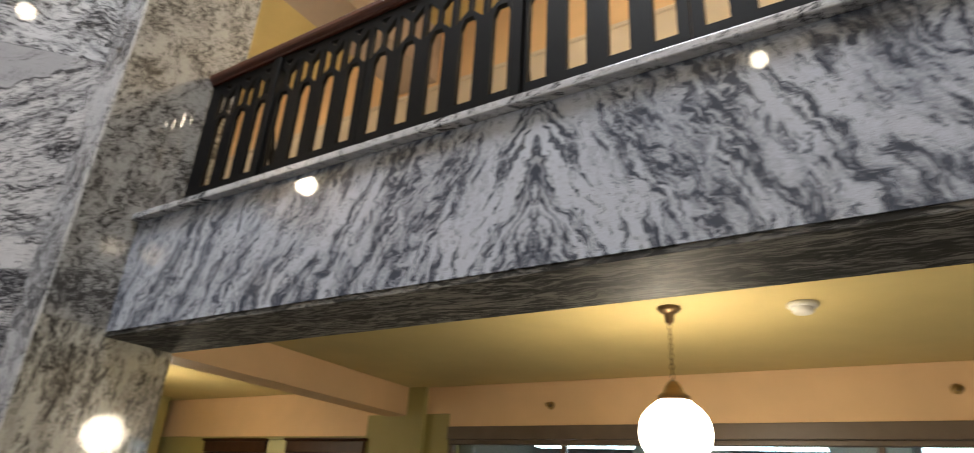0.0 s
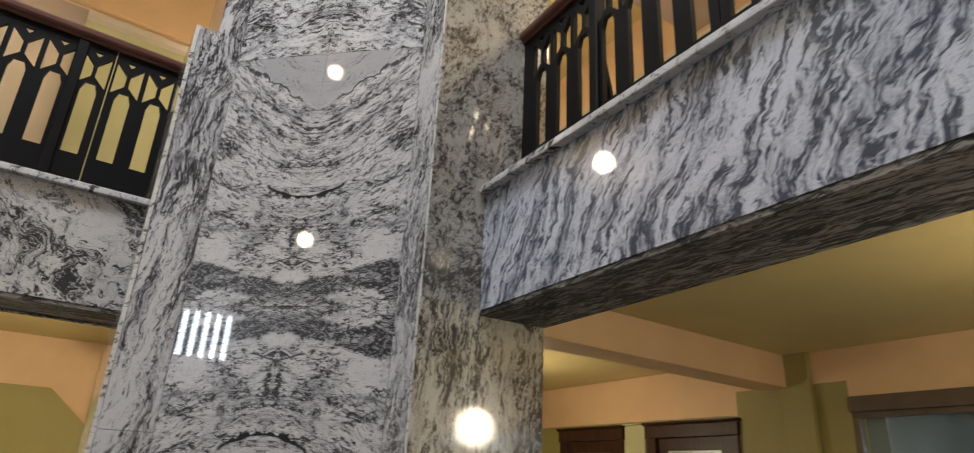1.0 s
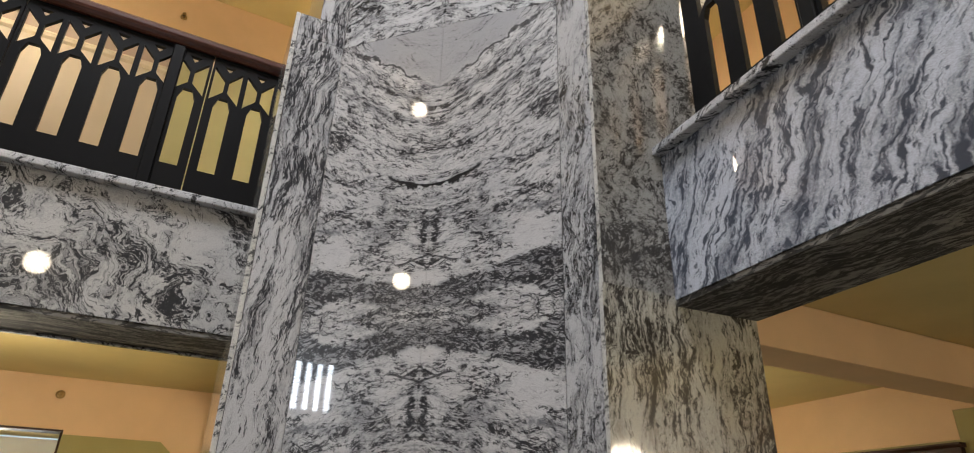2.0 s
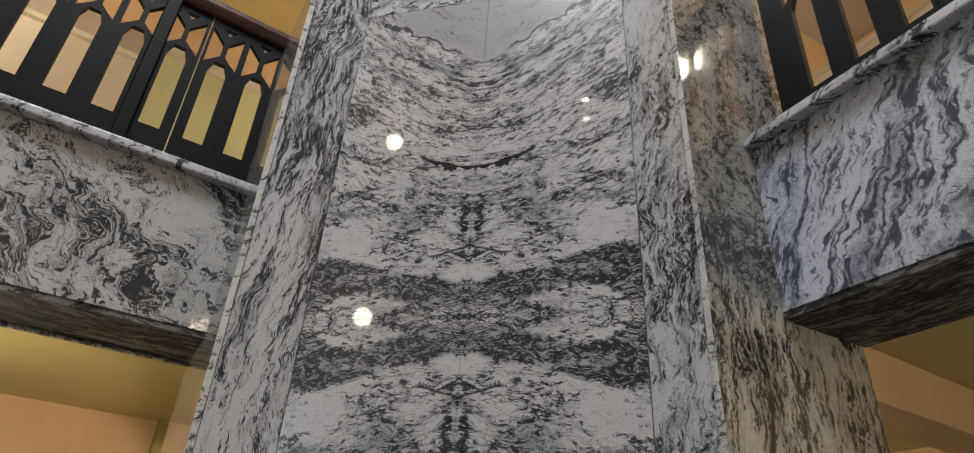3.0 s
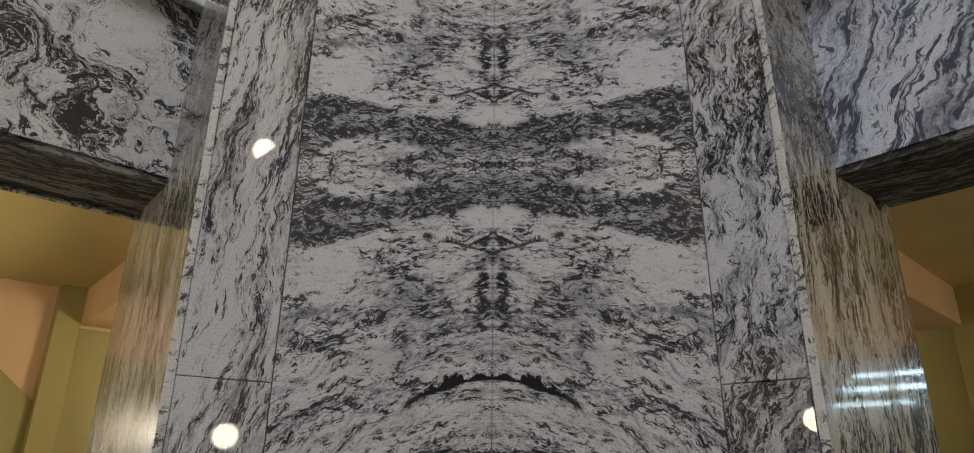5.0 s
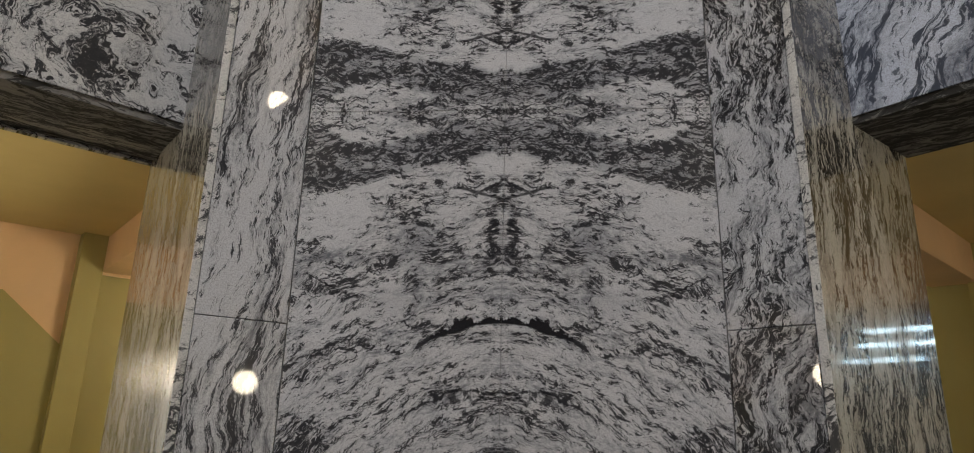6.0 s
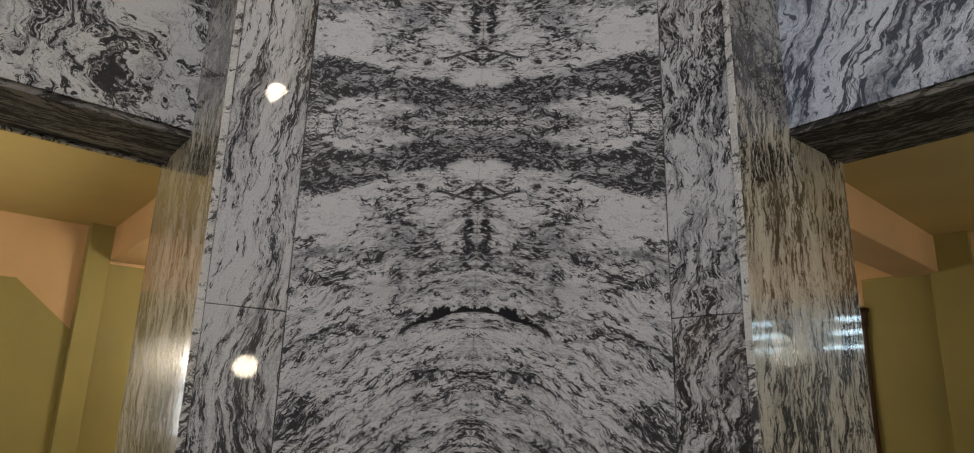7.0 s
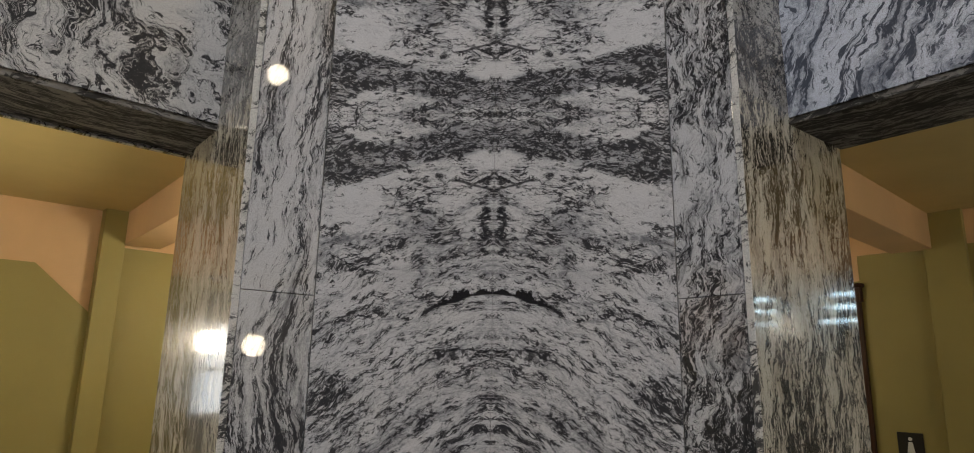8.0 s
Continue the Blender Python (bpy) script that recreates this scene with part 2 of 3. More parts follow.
JAMB = marble("jamb_marble", white=(0.56, 0.53, 0.45), cover=1.12, dark=(0.024, 0.019, 0.014), grey=(0.22, 0.195, 0.155), angle=86, stretch=4.8, scale=1.2, sharp=1.4, density=0.46, warp=0.035, plane="yz", seed=24.0, cloud=0.85, rough=0.065, belt=[(1.2, 0.75, 0.2)])
JAMB_UP = marble("jamb_marble_speckled", dark=(0.05, 0.044, 0.038), sharp=0.8, white=(0.50, 0.48, 0.44), grey=(0.19, 0.175, 0.155), angle=70, stretch=1.6, scale=1.1, density=0.44, warp=0.06, plane="yz", seed=27.0, cloud=1.0, rough=0.065, belt=[(2.72, 0.16, 0.4)])
SAWN = marble("sawn_slab_edge", white=(0.74, 0.72, 0.68), grey=(0.36, 0.35, 0.33), angle=25, stretch=2.0, scale=0.8, density=0.34, warp=0.05, seed=29.0, cloud=0.6, rough=0.4)
FASCIA_R = marble("beam_marble_streaked", white=(0.63, 0.66, 0.74), dark=(0.06, 0.068, 0.09), grey=(0.12, 0.135, 0.175), angle=-64, stretch=4.0, scale=0.55, density=0.60, warp=0.05, fold=(-0.95,), wave=0.10, seed=31.0, cloud=1.0, sharp=0.5, bands=9.0)
FASCIA_L = marble("beam_marble_swirled", white=(0.60, 0.585, 0.57), angle=-50, stretch=2.8, scale=0.85, sharp=1.6, density=0.52, warp=0.11, seed=44.6, cloud=0.8, curl=2.8, wave=0.20)
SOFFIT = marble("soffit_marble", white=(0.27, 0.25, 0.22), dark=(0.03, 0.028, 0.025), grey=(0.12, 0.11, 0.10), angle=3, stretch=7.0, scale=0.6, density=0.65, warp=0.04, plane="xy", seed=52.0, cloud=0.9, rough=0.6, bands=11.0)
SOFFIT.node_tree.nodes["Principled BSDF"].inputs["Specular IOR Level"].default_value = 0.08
SILL = marble("sill_marble", angle=35, stretch=3.0, density=0.35, warp=0.06, plane="xzy", seed=60.0, rough=0.25)
FLOORM = marble("floor_marble", white=(0.3, 0.29, 0.27), angle=10, density=0.5, plane="xy", seed=71.0, rough=0.15)

CEIL = paint("yellow_ceiling_paint", (0.60, 0.47, 0.20))
PEACH = paint("peach_wall_paint", (0.74, 0.49, 0.27))
OLIVE = paint("olive_wall_paint", (0.34, 0.29, 0.10))
LIGHT_OLIVE = paint("pale_olive_paint", (0.50, 0.47, 0.25))
CREAM = paint("cream_wall_paint", (0.72, 0.62, 0.46))
HALL = paint("hall_wall_stone", (0.27, 0.26, 0.25))
# beige darkened towards mauve: the shade on upper beam and band is painted in
SHADED_BEIGE = paint("shaded_beige_paint", (0.44, 0.34, 0.27))
BEIGE = paint("beige_wall_paint", (0.60, 0.50, 0.38))
WHITE = paint("white_paint", (0.8, 0.8, 0.78))
PLASTIC = paint("white_plastic", (0.75, 0.73, 0.68), 0.35, 0.05, 0.05)
CONCRETE = paint("concrete", (0.35, 0.34, 0.33), 0.9)


def gloss_paint(name, colour, rough, metal=0.0, grain=0.0, axis=0):
    m, tree, b = material(name)
    c = local_coords(tree)
    s = [4.0, 4.0, 4.0]
    if grain:
        s = [60.0, 60.0, 60.0]
        s[axis] = 2.5
    v = xyz(tree, c[0] * s[0], c[1] * s[1], c[2] * s[2])
    g, wear = noise_at(tree, v, 1.0, 4, 0.6), noise_at(tree, xyz(tree, *c), 35, 4, 0.7)
    low = tuple(k * (0.55 if grain else 0.8) for k in colour)
    tree.links.new(mix(tree, g.step(0.3, 0.7), low, colour), b.inputs["Base Color"])
    tree.links.new((wear * 0.25 + rough - 0.1).max(0.03).s, b.inputs["Roughness"])
    b.inputs["Metallic"].default_value = metal
    set_bump(tree, b, g + wear * 0.4, 0.15, 0.001)
    return m


IRON = gloss_paint("black_painted_iron", (0.006, 0.0055, 0.0055), 0.45)
IRON.node_tree.nodes["Principled BSDF"].inputs["Specular IOR Level"].default_value = 0.10
RAILWOOD = gloss_paint("mahogany_rail", (0.11, 0.032, 0.016), 0.3, grain=1.0, axis=0)
DOORWOOD = gloss_paint("dark_door_wood", (0.055, 0.022, 0.012), 0.4, grain=1.0, axis=2)
DOORWOOD.node_tree.nodes["Principled BSDF"].inputs["Specular IOR Level"].default_value = 0.22
BRONZE = gloss_paint("aged_bronze", (0.16, 0.10, 0.05), 0.35, 0.9)
BRASS = gloss_paint("brass", (0.45, 0.30, 0.12), 0.3, 1.0)
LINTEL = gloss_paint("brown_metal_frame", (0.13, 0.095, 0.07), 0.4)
BLACK = gloss_paint("black_sign", (0.012, 0.012, 0.013), 0.4)
SIGNWHITE = gloss_paint("white_sign_print", (0.75, 0.75, 0.72), 0.5)


def glow(name, colour, strength):
    m, tree, b = material(name)
    b.inputs["Base Color"].default_value = (0.85, 0.83, 0.78, 1)
    b.inputs["Emission Color"].default_value = (*colour, 1)
    b.inputs["Emission Strength"].default_value = strength
    b.inputs["Roughness"].default_value = 0.15
    return m


GLOBE = glow("opal_glass_globe", (1.0, 0.86, 0.64), GLOBE_GLOW)
TUBE = glow("fluorescent_tube", (0.68, 0.84, 1.0), 9.0)
DAY = glow("daylight_sky", (0.72, 0.86, 1.0), 9.0)
GLASS, _t, _b = material("window_glass")
_b.inputs["Base Color"].default_value = (0.75, 0.85, 0.83, 1)
_b.inputs["Transmission Weight"].default_value, _b.inputs["Roughness"].default_value, _b.inputs["IOR"].default_value = 1.0, 0.02, 1.45
FROST, _t, _b = material("rippled_door_glass")
_b.inputs["Base Color"].default_value = (0.42, 0.45, 0.38, 1)
_b.inputs["Roughness"].default_value = 0.12
_c = local_coords(_t)
set_bump(_t, _b, noise_at(_t, xyz(_t, *_c), 38, 2), 0.7, 0.006)

# ---- building helpers ----
RIGHT = Matrix.Identity(4)                      # x along the beam, y away from the hall
LEFT = pose(0, 0, 0, 0, 0, 90)                  # x along world y, y along world -x
FACE = pose(-4.279, 1.291, 0, 0, 0, 45)         # across the corner
SKEW = 2.7                                      # the two wings close in by this much
WING_R = pose(-3.571, 2.04, 0, 0, 0, -SKEW) @ pose(3.571, -2.04, 0)
WING_L = pose(-5.03, 0.556, 0, 0, 0, SKEW) @ pose(5.03, -0.556, 0)
GAL_R = WING_R @ pose(-0.185, 0, 0)
GAL_L = WING_L @ pose(0, 0.188, 0)


def thing(name, at, label, category, group="", kind=""):
    ob = new(name)
    ob.empty_display_size = 0.2
    ob.matrix_basis = at if isinstance(at, Matrix) else pose(*at)
    return tagged(ob, label, category, group, kind)


def mesh_of(name, bm, mat):
    me = bpy.data.meshes.new(name)
    bmesh.ops.recalc_face_normals(bm, faces=bm.faces)
    bm.to_mesh(me)
    bm.free()
    me.materials.append(mat)
    return me


def part(name, bm, mat, parent=None, label="", at=RIGHT):
    """Links bm as one mesh object, placed by at in the world, under parent."""
    ob = new(name, bm if isinstance(bm, bpy.types.Mesh) else mesh_of(name, bm, mat))
    if parent is not None:
        ob.parent = parent
        base = parent
        total = base.matrix_basis
        if base.parent is not None:
            total = base.parent.matrix_basis @ base.matrix_parent_inverse @ base.matrix_basis
        ob.matrix_parent_inverse = total.inverted()
    ob.matrix_basis = at
    if label:
        ob["label"] = label
    return ob


def box(x0, x1, y0, y1, z0, z1, bevel=0.0, seg=1, bm=None):
    own = bm is None
    bm = bm or bmesh.new()
    r = bmesh.ops.create_cube(bm, size=1.0)
    vs = r["verts"]
    for v in vs:
        v.co = Vector(((x0 + x1) / 2 + v.co.x * (x1 - x0), (y0 + y1) / 2 + v.co.y * (y1 - y0), (z0 + z1) / 2 + v.co.z * (z1 - z0)))
    if bevel:
        es = list({e for v in vs for e in v.link_edges})
        bmesh.ops.bevel(bm, geom=es, offset=bevel, segments=seg, affect="EDGES", profile=0.5)
    return bm


def prism(points, z0, z1, bevel=0.0):
    """An upright prism over a plan polygon."""
    bm = bmesh.new()
    lo = [bm.verts.new((x, y, z0)) for x, y in points]
    hi = [bm.verts.new((x, y, z1)) for x, y in points]
    bm.faces.new(lo), bm.faces.new(hi)
    n = len(points)
    for i in range(n):
        bm.faces.new((lo[i], lo[(i + 1) % n], hi[(i + 1) % n], hi[i]))
    if bevel:
        bmesh.ops.bevel(bm, geom=list(bm.edges), offset=bevel, segments=1, affect="EDGES")
    return bm


def extrude_xz(profiles, y0, y1):
    """Plates in the x-z plane, joined where they touch, between y0 and y1."""
    bm = bmesh.new()
    for pts in profiles:
        bm.faces.new([bm.verts.new((x, y0, z)) for x, z in pts])
    bmesh.ops.remove_doubles(bm, verts=bm.verts, dist=1e-4)
    r = bmesh.ops.extrude_face_region(bm, geom=list(bm.faces))
    for v in r["geom"]:
        if isinstance(v, bmesh.types.BMVert):
            v.co.y = y1
    return bm


def sweep_x(profile, x0, x1):
    """A bar along x with a y-z profile."""
    bm = bmesh.new()
    a = [bm.verts.new((x0, y, z)) for y, z in profile]
    b = [bm.verts.new((x1, y, z)) for y, z in profile]
    bm.faces.new(a), bm.faces.new(b)
    n = len(profile)
    for i in range(n):
        bm.faces.new((a[i], a[(i + 1) % n], b[(i + 1) % n], b[i]))
    return bm


def lathe(profile, segs=32):
    """A turned body from (radius, z) pairs."""
    bm = bmesh.new()
    rings = []
    for r, z in profile:
        if r < 1e-5:
            rings.append([bm.verts.new((0, 0, z))])
        else:
            rings.append([bm.verts.new((r * math.cos(2 * math.pi * i / segs), r * math.sin(2 * math.pi * i / segs), z)) for i in range(segs)])
    for p, q in zip(rings, rings[1:]):
        for i in range(segs):
            j = (i + 1) % segs
            vs = [p[i % len(p)], p[j % len(p)], q[j % len(q)], q[i % len(q)]]
            vs = list(dict.fromkeys(vs))
            if len(vs) > 2:
                bm.faces.new(vs)
    for f in bm.faces:
        f.smooth = True
    return bm


def structure(name, bm, mat, label, category, at=RIGHT):
    return tagged(part(name, bm, mat, None, label, at), label, category, kind="structure")


# ---- shell ----
structure("floor", box(-14.0, 5.2, -8.6, 12.0, -0.2, 0.0), FLOORM, "polished grey marble hall floor", "floor")
structure("wall_east", box(5.0, 5.2, -8.6, 12.0, 0, 10.6), HALL, "plain grey stone wall closing the hall", "wall")
_w = bmesh.new()
for x0, x1, z0, z1 in ((-14.0, -3.47, 0, 10.6), (-2.47, 5.0, 0, 10.6), (-3.47, -2.47, 0, 3.58), (-3.47, -2.47, 4.52, 10.6)):
    box(x0, x1, -8.4, -8.2, z0, z1, bm=_w)
structure("wall_south", _w, HALL, "plain grey stone wall with one window", "wall")
# the square opening is invented to let the added fill lamp in
_w = bmesh.new()
for x0, x1, y0, y1 in ((-14.0, -3.25, -8.6, 12.0), (-0.75, 5.2, -8.6, 12.0), (-3.25, -0.75, -8.6, -2.15), (-3.25, -0.75, 0.35, 12.0)):
    box(x0, x1, y0, y1, 10.4, 10.6, bm=_w)
structure("ceiling_hall", _w, CREAM, "high cream ceiling with a square opening for an added fill lamp", "ceiling")

win = thing("window_2", (-2.97, -8.3, 3.58), "tall daylit window with upright dark bars", "window", kind="structure")
part("window_frame", box(-3.49, -2.45, -8.3, -8.24, 3.56, 3.62, 0.004), WHITE, win)
part("window_frame", box(-3.49, -2.45, -8.3, -8.24, 4.47, 4.53, 0.004), WHITE, win)
for i in range(6):
    part("mullion", box(-3.51 + i * 0.196, -3.42 + i * 0.196, -8.3, -8.24, 3.62, 4.47, 0.004), IRON, win)

# ---- corner pier ----
pier = thing("corner_pier", (-4.6, 1.6, 0), "tall corner pier clad in polished book-matched grey marble slabs", "pier", kind="structure")
part("core", prism([(-3.605, 1.76), (-3.605, 2.46), (-5.47, 2.46), (-5.47, 0.594), (-4.743, 0.594), (-4.743, 0.866), (-3.863, 1.76)], 0, 4.335), CONCRETE, pier)
part("core", prism([(-3.605, 1.76), (-3.605, 2.46), (-5.47, 2.46), (-5.47, 0.74), (-4.743, 0.74), (-4.743, 0.866), (-3.863, 1.76)], 4.336, 10.38), CONCRETE, pier)


def slab(x0, x1, z0, z1, y0, y1, mat, parent, at, label="", gap=0.0012, bevel=0.0015, name="marble_slab"):
    return part(name, box(x0 + gap, x1 - gap, y0, y1, z0 + gap, z1 - gap, bevel), mat, parent, label, at)


def jamb_slab(x0, x1, z0, z1, at):
    """A polished slab of the opening's side, whose narrow front edge is sawn, with small chips along its arrises."""
    low = z1 < 2.6
    bm = bmesh.new()
    y0, y1, g = (0.0 if low else 0.004), 0.755, 0.0003
    n = max(2, int((z1 - z0) / 0.03))
    rng = random.Random(int(z0 * 100) + (7 if x0 < 0 else 3))
    rows = []
    for i in range(n + 1):
        z = z0 + g + (z1 - z0 - 2 * g) * i / n
        c, d = (rng.uniform(0.0006, 0.0022) if rng.random() < 0.8 else rng.uniform(0.002, 0.0045) for _ in range(2))
        rows.append([bm.verts.new(p) for p in ((x0, y1, z), (x0, y0 + c, z), (x0 + c, y0, z), (x1 - d, y0, z), (x1, y0 + d, z), (x1, y1, z))])
    for p, q in zip(rows, rows[1:]):
        for j in range(6):
            f = bm.faces.new((p[j], p[(j + 1) % 6], q[(j + 1) % 6], q[j]))
            f.material_index = 1 if j in (1, 2, 3) else 0
    bm.faces.new(rows[0]), bm.faces.new(rows[-1])
    ob = part("marble_slab", bm, JAMB if low else JAMB_UP, pier, "", at)
    ob.data.materials.append(SAWN)
    return ob


HALF = 0.6205
for s in (-1, 1):
    lo, hi = sorted((0.0, s * HALF))
    slab(lo, hi, 2.555, 4.185, 0, 0.024, PANEL, pier, FACE, "polished book-matched marble slab with dark smile-shaped vein", 0.0006, 0.0008)
    slab(lo, hi, 0.98, 2.555, 0, 0.024, PANEL, pier, FACE, "polished book-matched marble slab with dark arched vein", 0.0006, 0.0008)
    slab(lo, hi, 0.0, 0.98, 0, 0.024, PANEL, pier, FACE)
    slab(lo, hi, 4.185, 5.7, 0, 0.024, UPPER, pier, FACE)
    slab(lo, hi, 5.7, 10.36, 0, 0.024, UPPER, pier, FACE)
# narrow slabs beside the panel: one facing each beam's hall
for z0, z1 in ((0, 1.885), (1.885, 4.185), (4.185, 7.0), (7.0, 10.36)):
    slab(-3.842, -3.604, z0, z1, 1.7315, 1.7535, STRIP_R, pier, RIGHT)
for z0, z1 in ((0, 1.885), (1.885, 4.185), (4.185, 4.34)):
    slab(0.593, 0.853, z0, z1, 4.719, 4.741, STRIP_L, pier, LEFT)
slab(0.70, 0.853, 4.34, 10.36, 4.719, 4.741, STRIP_L, pier, LEFT)
# jamb slabs, whose pale sawn edges show beside the narrow slabs
JAMB_R = pose(-3.580, 1.731, 0, 0, 0, -1.5)
JAMB_L = LEFT @ pose(0.568, 4.718, 0, 0, 0, -0.7)
for z0, z1 in ((0, 2.56), (2.56, 4.185), (4.185, 7.0), (7.0, 10.36)):
    jamb_slab(-0.024, 0, z0, z1, JAMB_R)
for z0, z1 in ((0, 2.56), (2.56, 4.185), (4.185, 4.34)):
    jamb_slab(0, 0.024, z0, z1, JAMB_L)
slab(0.70, 0.735, 4.34, 10.36, 4.745, 5.48, JAMB, pier, LEFT)


# ---- beams, sills, railings ----
def chamfer_bar(x0, x1, y0, y1, z0, z1, r):
    return box(x0, x1, y0, y1, z0, z1, r, 3)


def beam(at, x0, x1, face, fascia, side, label):
    """A marble-clad beam along local x; face is its local y towards the hall."""
    b = thing("marble_beam", at @ pose((x0 + x1) / 2, face, 2.5), label, "beam", "beams round the hall", "structure")
    part("core", box(x0, x1, face + 0.024, face + 0.405, 2.5445, 3.188), CONCRETE, b, "", at)
    n = max(1, round((x1 - x0) / 1.3))
    edges = [x0 + (x1 - x0) * i / n for i in range(n + 1)]
    for p, q in zip(edges, edges[1:]):
        slab(p, q, 2.545, 3.192, face, face + 0.022, fascia, b, at, gap=0.0003, bevel=0.0005)
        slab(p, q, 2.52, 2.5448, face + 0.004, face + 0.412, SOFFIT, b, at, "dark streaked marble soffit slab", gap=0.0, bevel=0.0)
    if side < 0:
        part("inner_edge", box(x0, x1, face + 0.386, face + 0.4115, 2.508, 2.5195, 0.001), fascia, b, "thin bluish marble edge under the soffit", at)
    part("sill", chamfer_bar(x0, x1, face - 0.043, face + 0.412, 3.194, 3.234, 0.006), SILL, b, "pale marble sill", at)
    return b


beam(WING_R, -3.575, 4.95, 2.072, FASCIA_R, 1, "balcony beam clad in streaked blue-grey marble")
beam(WING_L @ LEFT, -8.15, 0.60, 5.068, FASCIA_L, -1, "balcony beam clad in swirling grey marble")

P = 0.189
H2 = P / 2


def fretwork(n, stile=0.0):
    """n slots of the cut iron plate: tall slots with chamfered heads under a honeycomb row; from x = 0, after a plain stile."""
    polys = []
    if stile:
        polys.append([(0, 0), (stile, 0), (stile, 0.255), (stile, 0.70), (stile, 0.72), (stile, 0.99), (stile, 1.035), (0, 1.035)])
    for i in range(n):
        c = stile + i * P + H2
        polys.append([(c - H2, 0.0), (c + H2, 0.0), (c + H2, 0.255), (c + 0.046, 0.255), (c - 0.046, 0.255), (c - H2, 0.255)])
        for s in (-1, 1):
            h = [(0.046, 0.255), (H2, 0.255), (H2, 0.70), (0.046, 0.70)], \
                [(0, 0.757), (0.026, 0.757), (0.046, 0.70), (H2, 0.70), (H2, 0.72), (0.080, 0.735), (0.012, 0.803), (0, 0.803)], \
                [(0, 0.803), (0.012, 0.803), (0.012, 0.892), (0, 0.892)], \
                [(0.080, 0.735), (H2, 0.72), (H2, 0.99), (0.080, 0.968)], \
                [(0, 0.892), (0.012, 0.892), (0.080, 0.968), (H2, 0.99), (H2, 1.035), (0, 1.035), (0, 0.99), (0.034, 0.99), (0, 0.95)]
            polys += [[(c + s * x, z) for x, z in p] for p in h]
    return extrude_xz(polys, -0.014, 0.014)


def railing(at, start, step, runs, post_at, y, label, stile=0.0):
    """Iron plates of some slots each, posts with braces behind, and a wooden handrail, along local x from start."""
    gap = 0.006
    length = sum(runs) * P + gap * len(runs) + stile
    x0, x1 = (start, start + length) if step > 0 else (start - length, start)
    r = thing("balcony_railing", at @ pose((x0 + x1) / 2, y, 3.235), label, "railing", "balcony railings")
    x = start
    meshes = {}
    for k, n in enumerate(runs):
        st = stile if k == 0 else 0.0
        w = n * P + st
        if (n, st) not in meshes:
            meshes[n, st] = mesh_of("fretwork_panel", fretwork(n, st), IRON)
        left = x if step > 0 else x - w
        part("fretwork_panel", meshes[n, st], IRON, r, "black cut-iron panel of tall slots under a honeycomb row", at @ pose(left, y, 3.2345))
        x += step * (w + gap)
        if k % 2 == post_at:
            px = x - step * gap / 2
            part("post", box(px - 0.032, px + 0.032, y - 0.036, y + 0.036, 3.2345, 4.262, 0.006), IRON, r, "", at)
            bm = bmesh.new()
            for ya, za, yb, zb in ((y + 0.03, 3.80, y + 0.16, 3.245), (y + 0.03, 3.39, y + 0.14, 3.33)):
                d = Vector((0, yb - ya, zb - za))
                m = Matrix.Translation((px, (ya + yb) / 2, (za + zb) / 2)) @ d.to_track_quat("Z", "X").to_matrix().to_4x4()
                bmesh.ops.create_cube(bm, size=1.0, matrix=m @ Matrix.Diagonal((0.026, 0.026, d.length, 1)))
            part("brace", bm, IRON, r, "", at)
    prof = [(-0.05, 4.27), (-0.056, 4.285), (-0.056, 4.31), (-0.046, 4.325), (-0.03, 4.335), (0.03, 4.335), (0.046, 4.325), (0.056, 4.31), (0.056, 4.285), (0.05, 4.27), (0.03, 4.26), (0.03, 4.244), (-0.03, 4.244), (-0.03, 4.26)]
    part("handrail", sweep_x([(y + a, b + 0.027) for a, b in prof], x0, x1), RAILWOOD, r, "mahogany-stained moulded wooden handrail", at)
    return r


railing(WING_R, -3.555, 1, [3, 4, 5, 4, 5, 4, 5, 4, 5, 4], 0, 2.30, "black iron balcony railing with mahogany handrail on a marble sill", 0.09)
railing(WING_L @ LEFT, 0.59, -1, [2, 1, 4, 5, 4, 5, 4, 5, 4, 5, 4], 1, 5.29, "black iron balcony railing with mahogany handrail beside the pier")

# ---- ground-floor galleries ----
WALL_R = 5.54
CEIL_N = 2.872
CEIL_W = 2.84
structure("ceiling_gallery_north", box(-13.8, 4.98, 2.49, 11.8, CEIL_N, 2.95), CEIL, "yellow painted gallery ceiling", "ceiling")
structure("ceiling_gallery_west", box(-13.8, -5.485, -8.18, 2.48, CEIL_W, 2.95), CEIL, "yellow painted gallery ceiling", "ceiling")
structure("floor_upper_north", box(-13.8, 4.98, 2.495, 11.8, 2.96, 3.2), CREAM, "upper gallery floor slab", "floor")
structure("floor_upper_west", box(-13.8, -5.49, -8.18, 2.485, 2.96, 3.2), CREAM, "upper gallery floor slab", "floor")

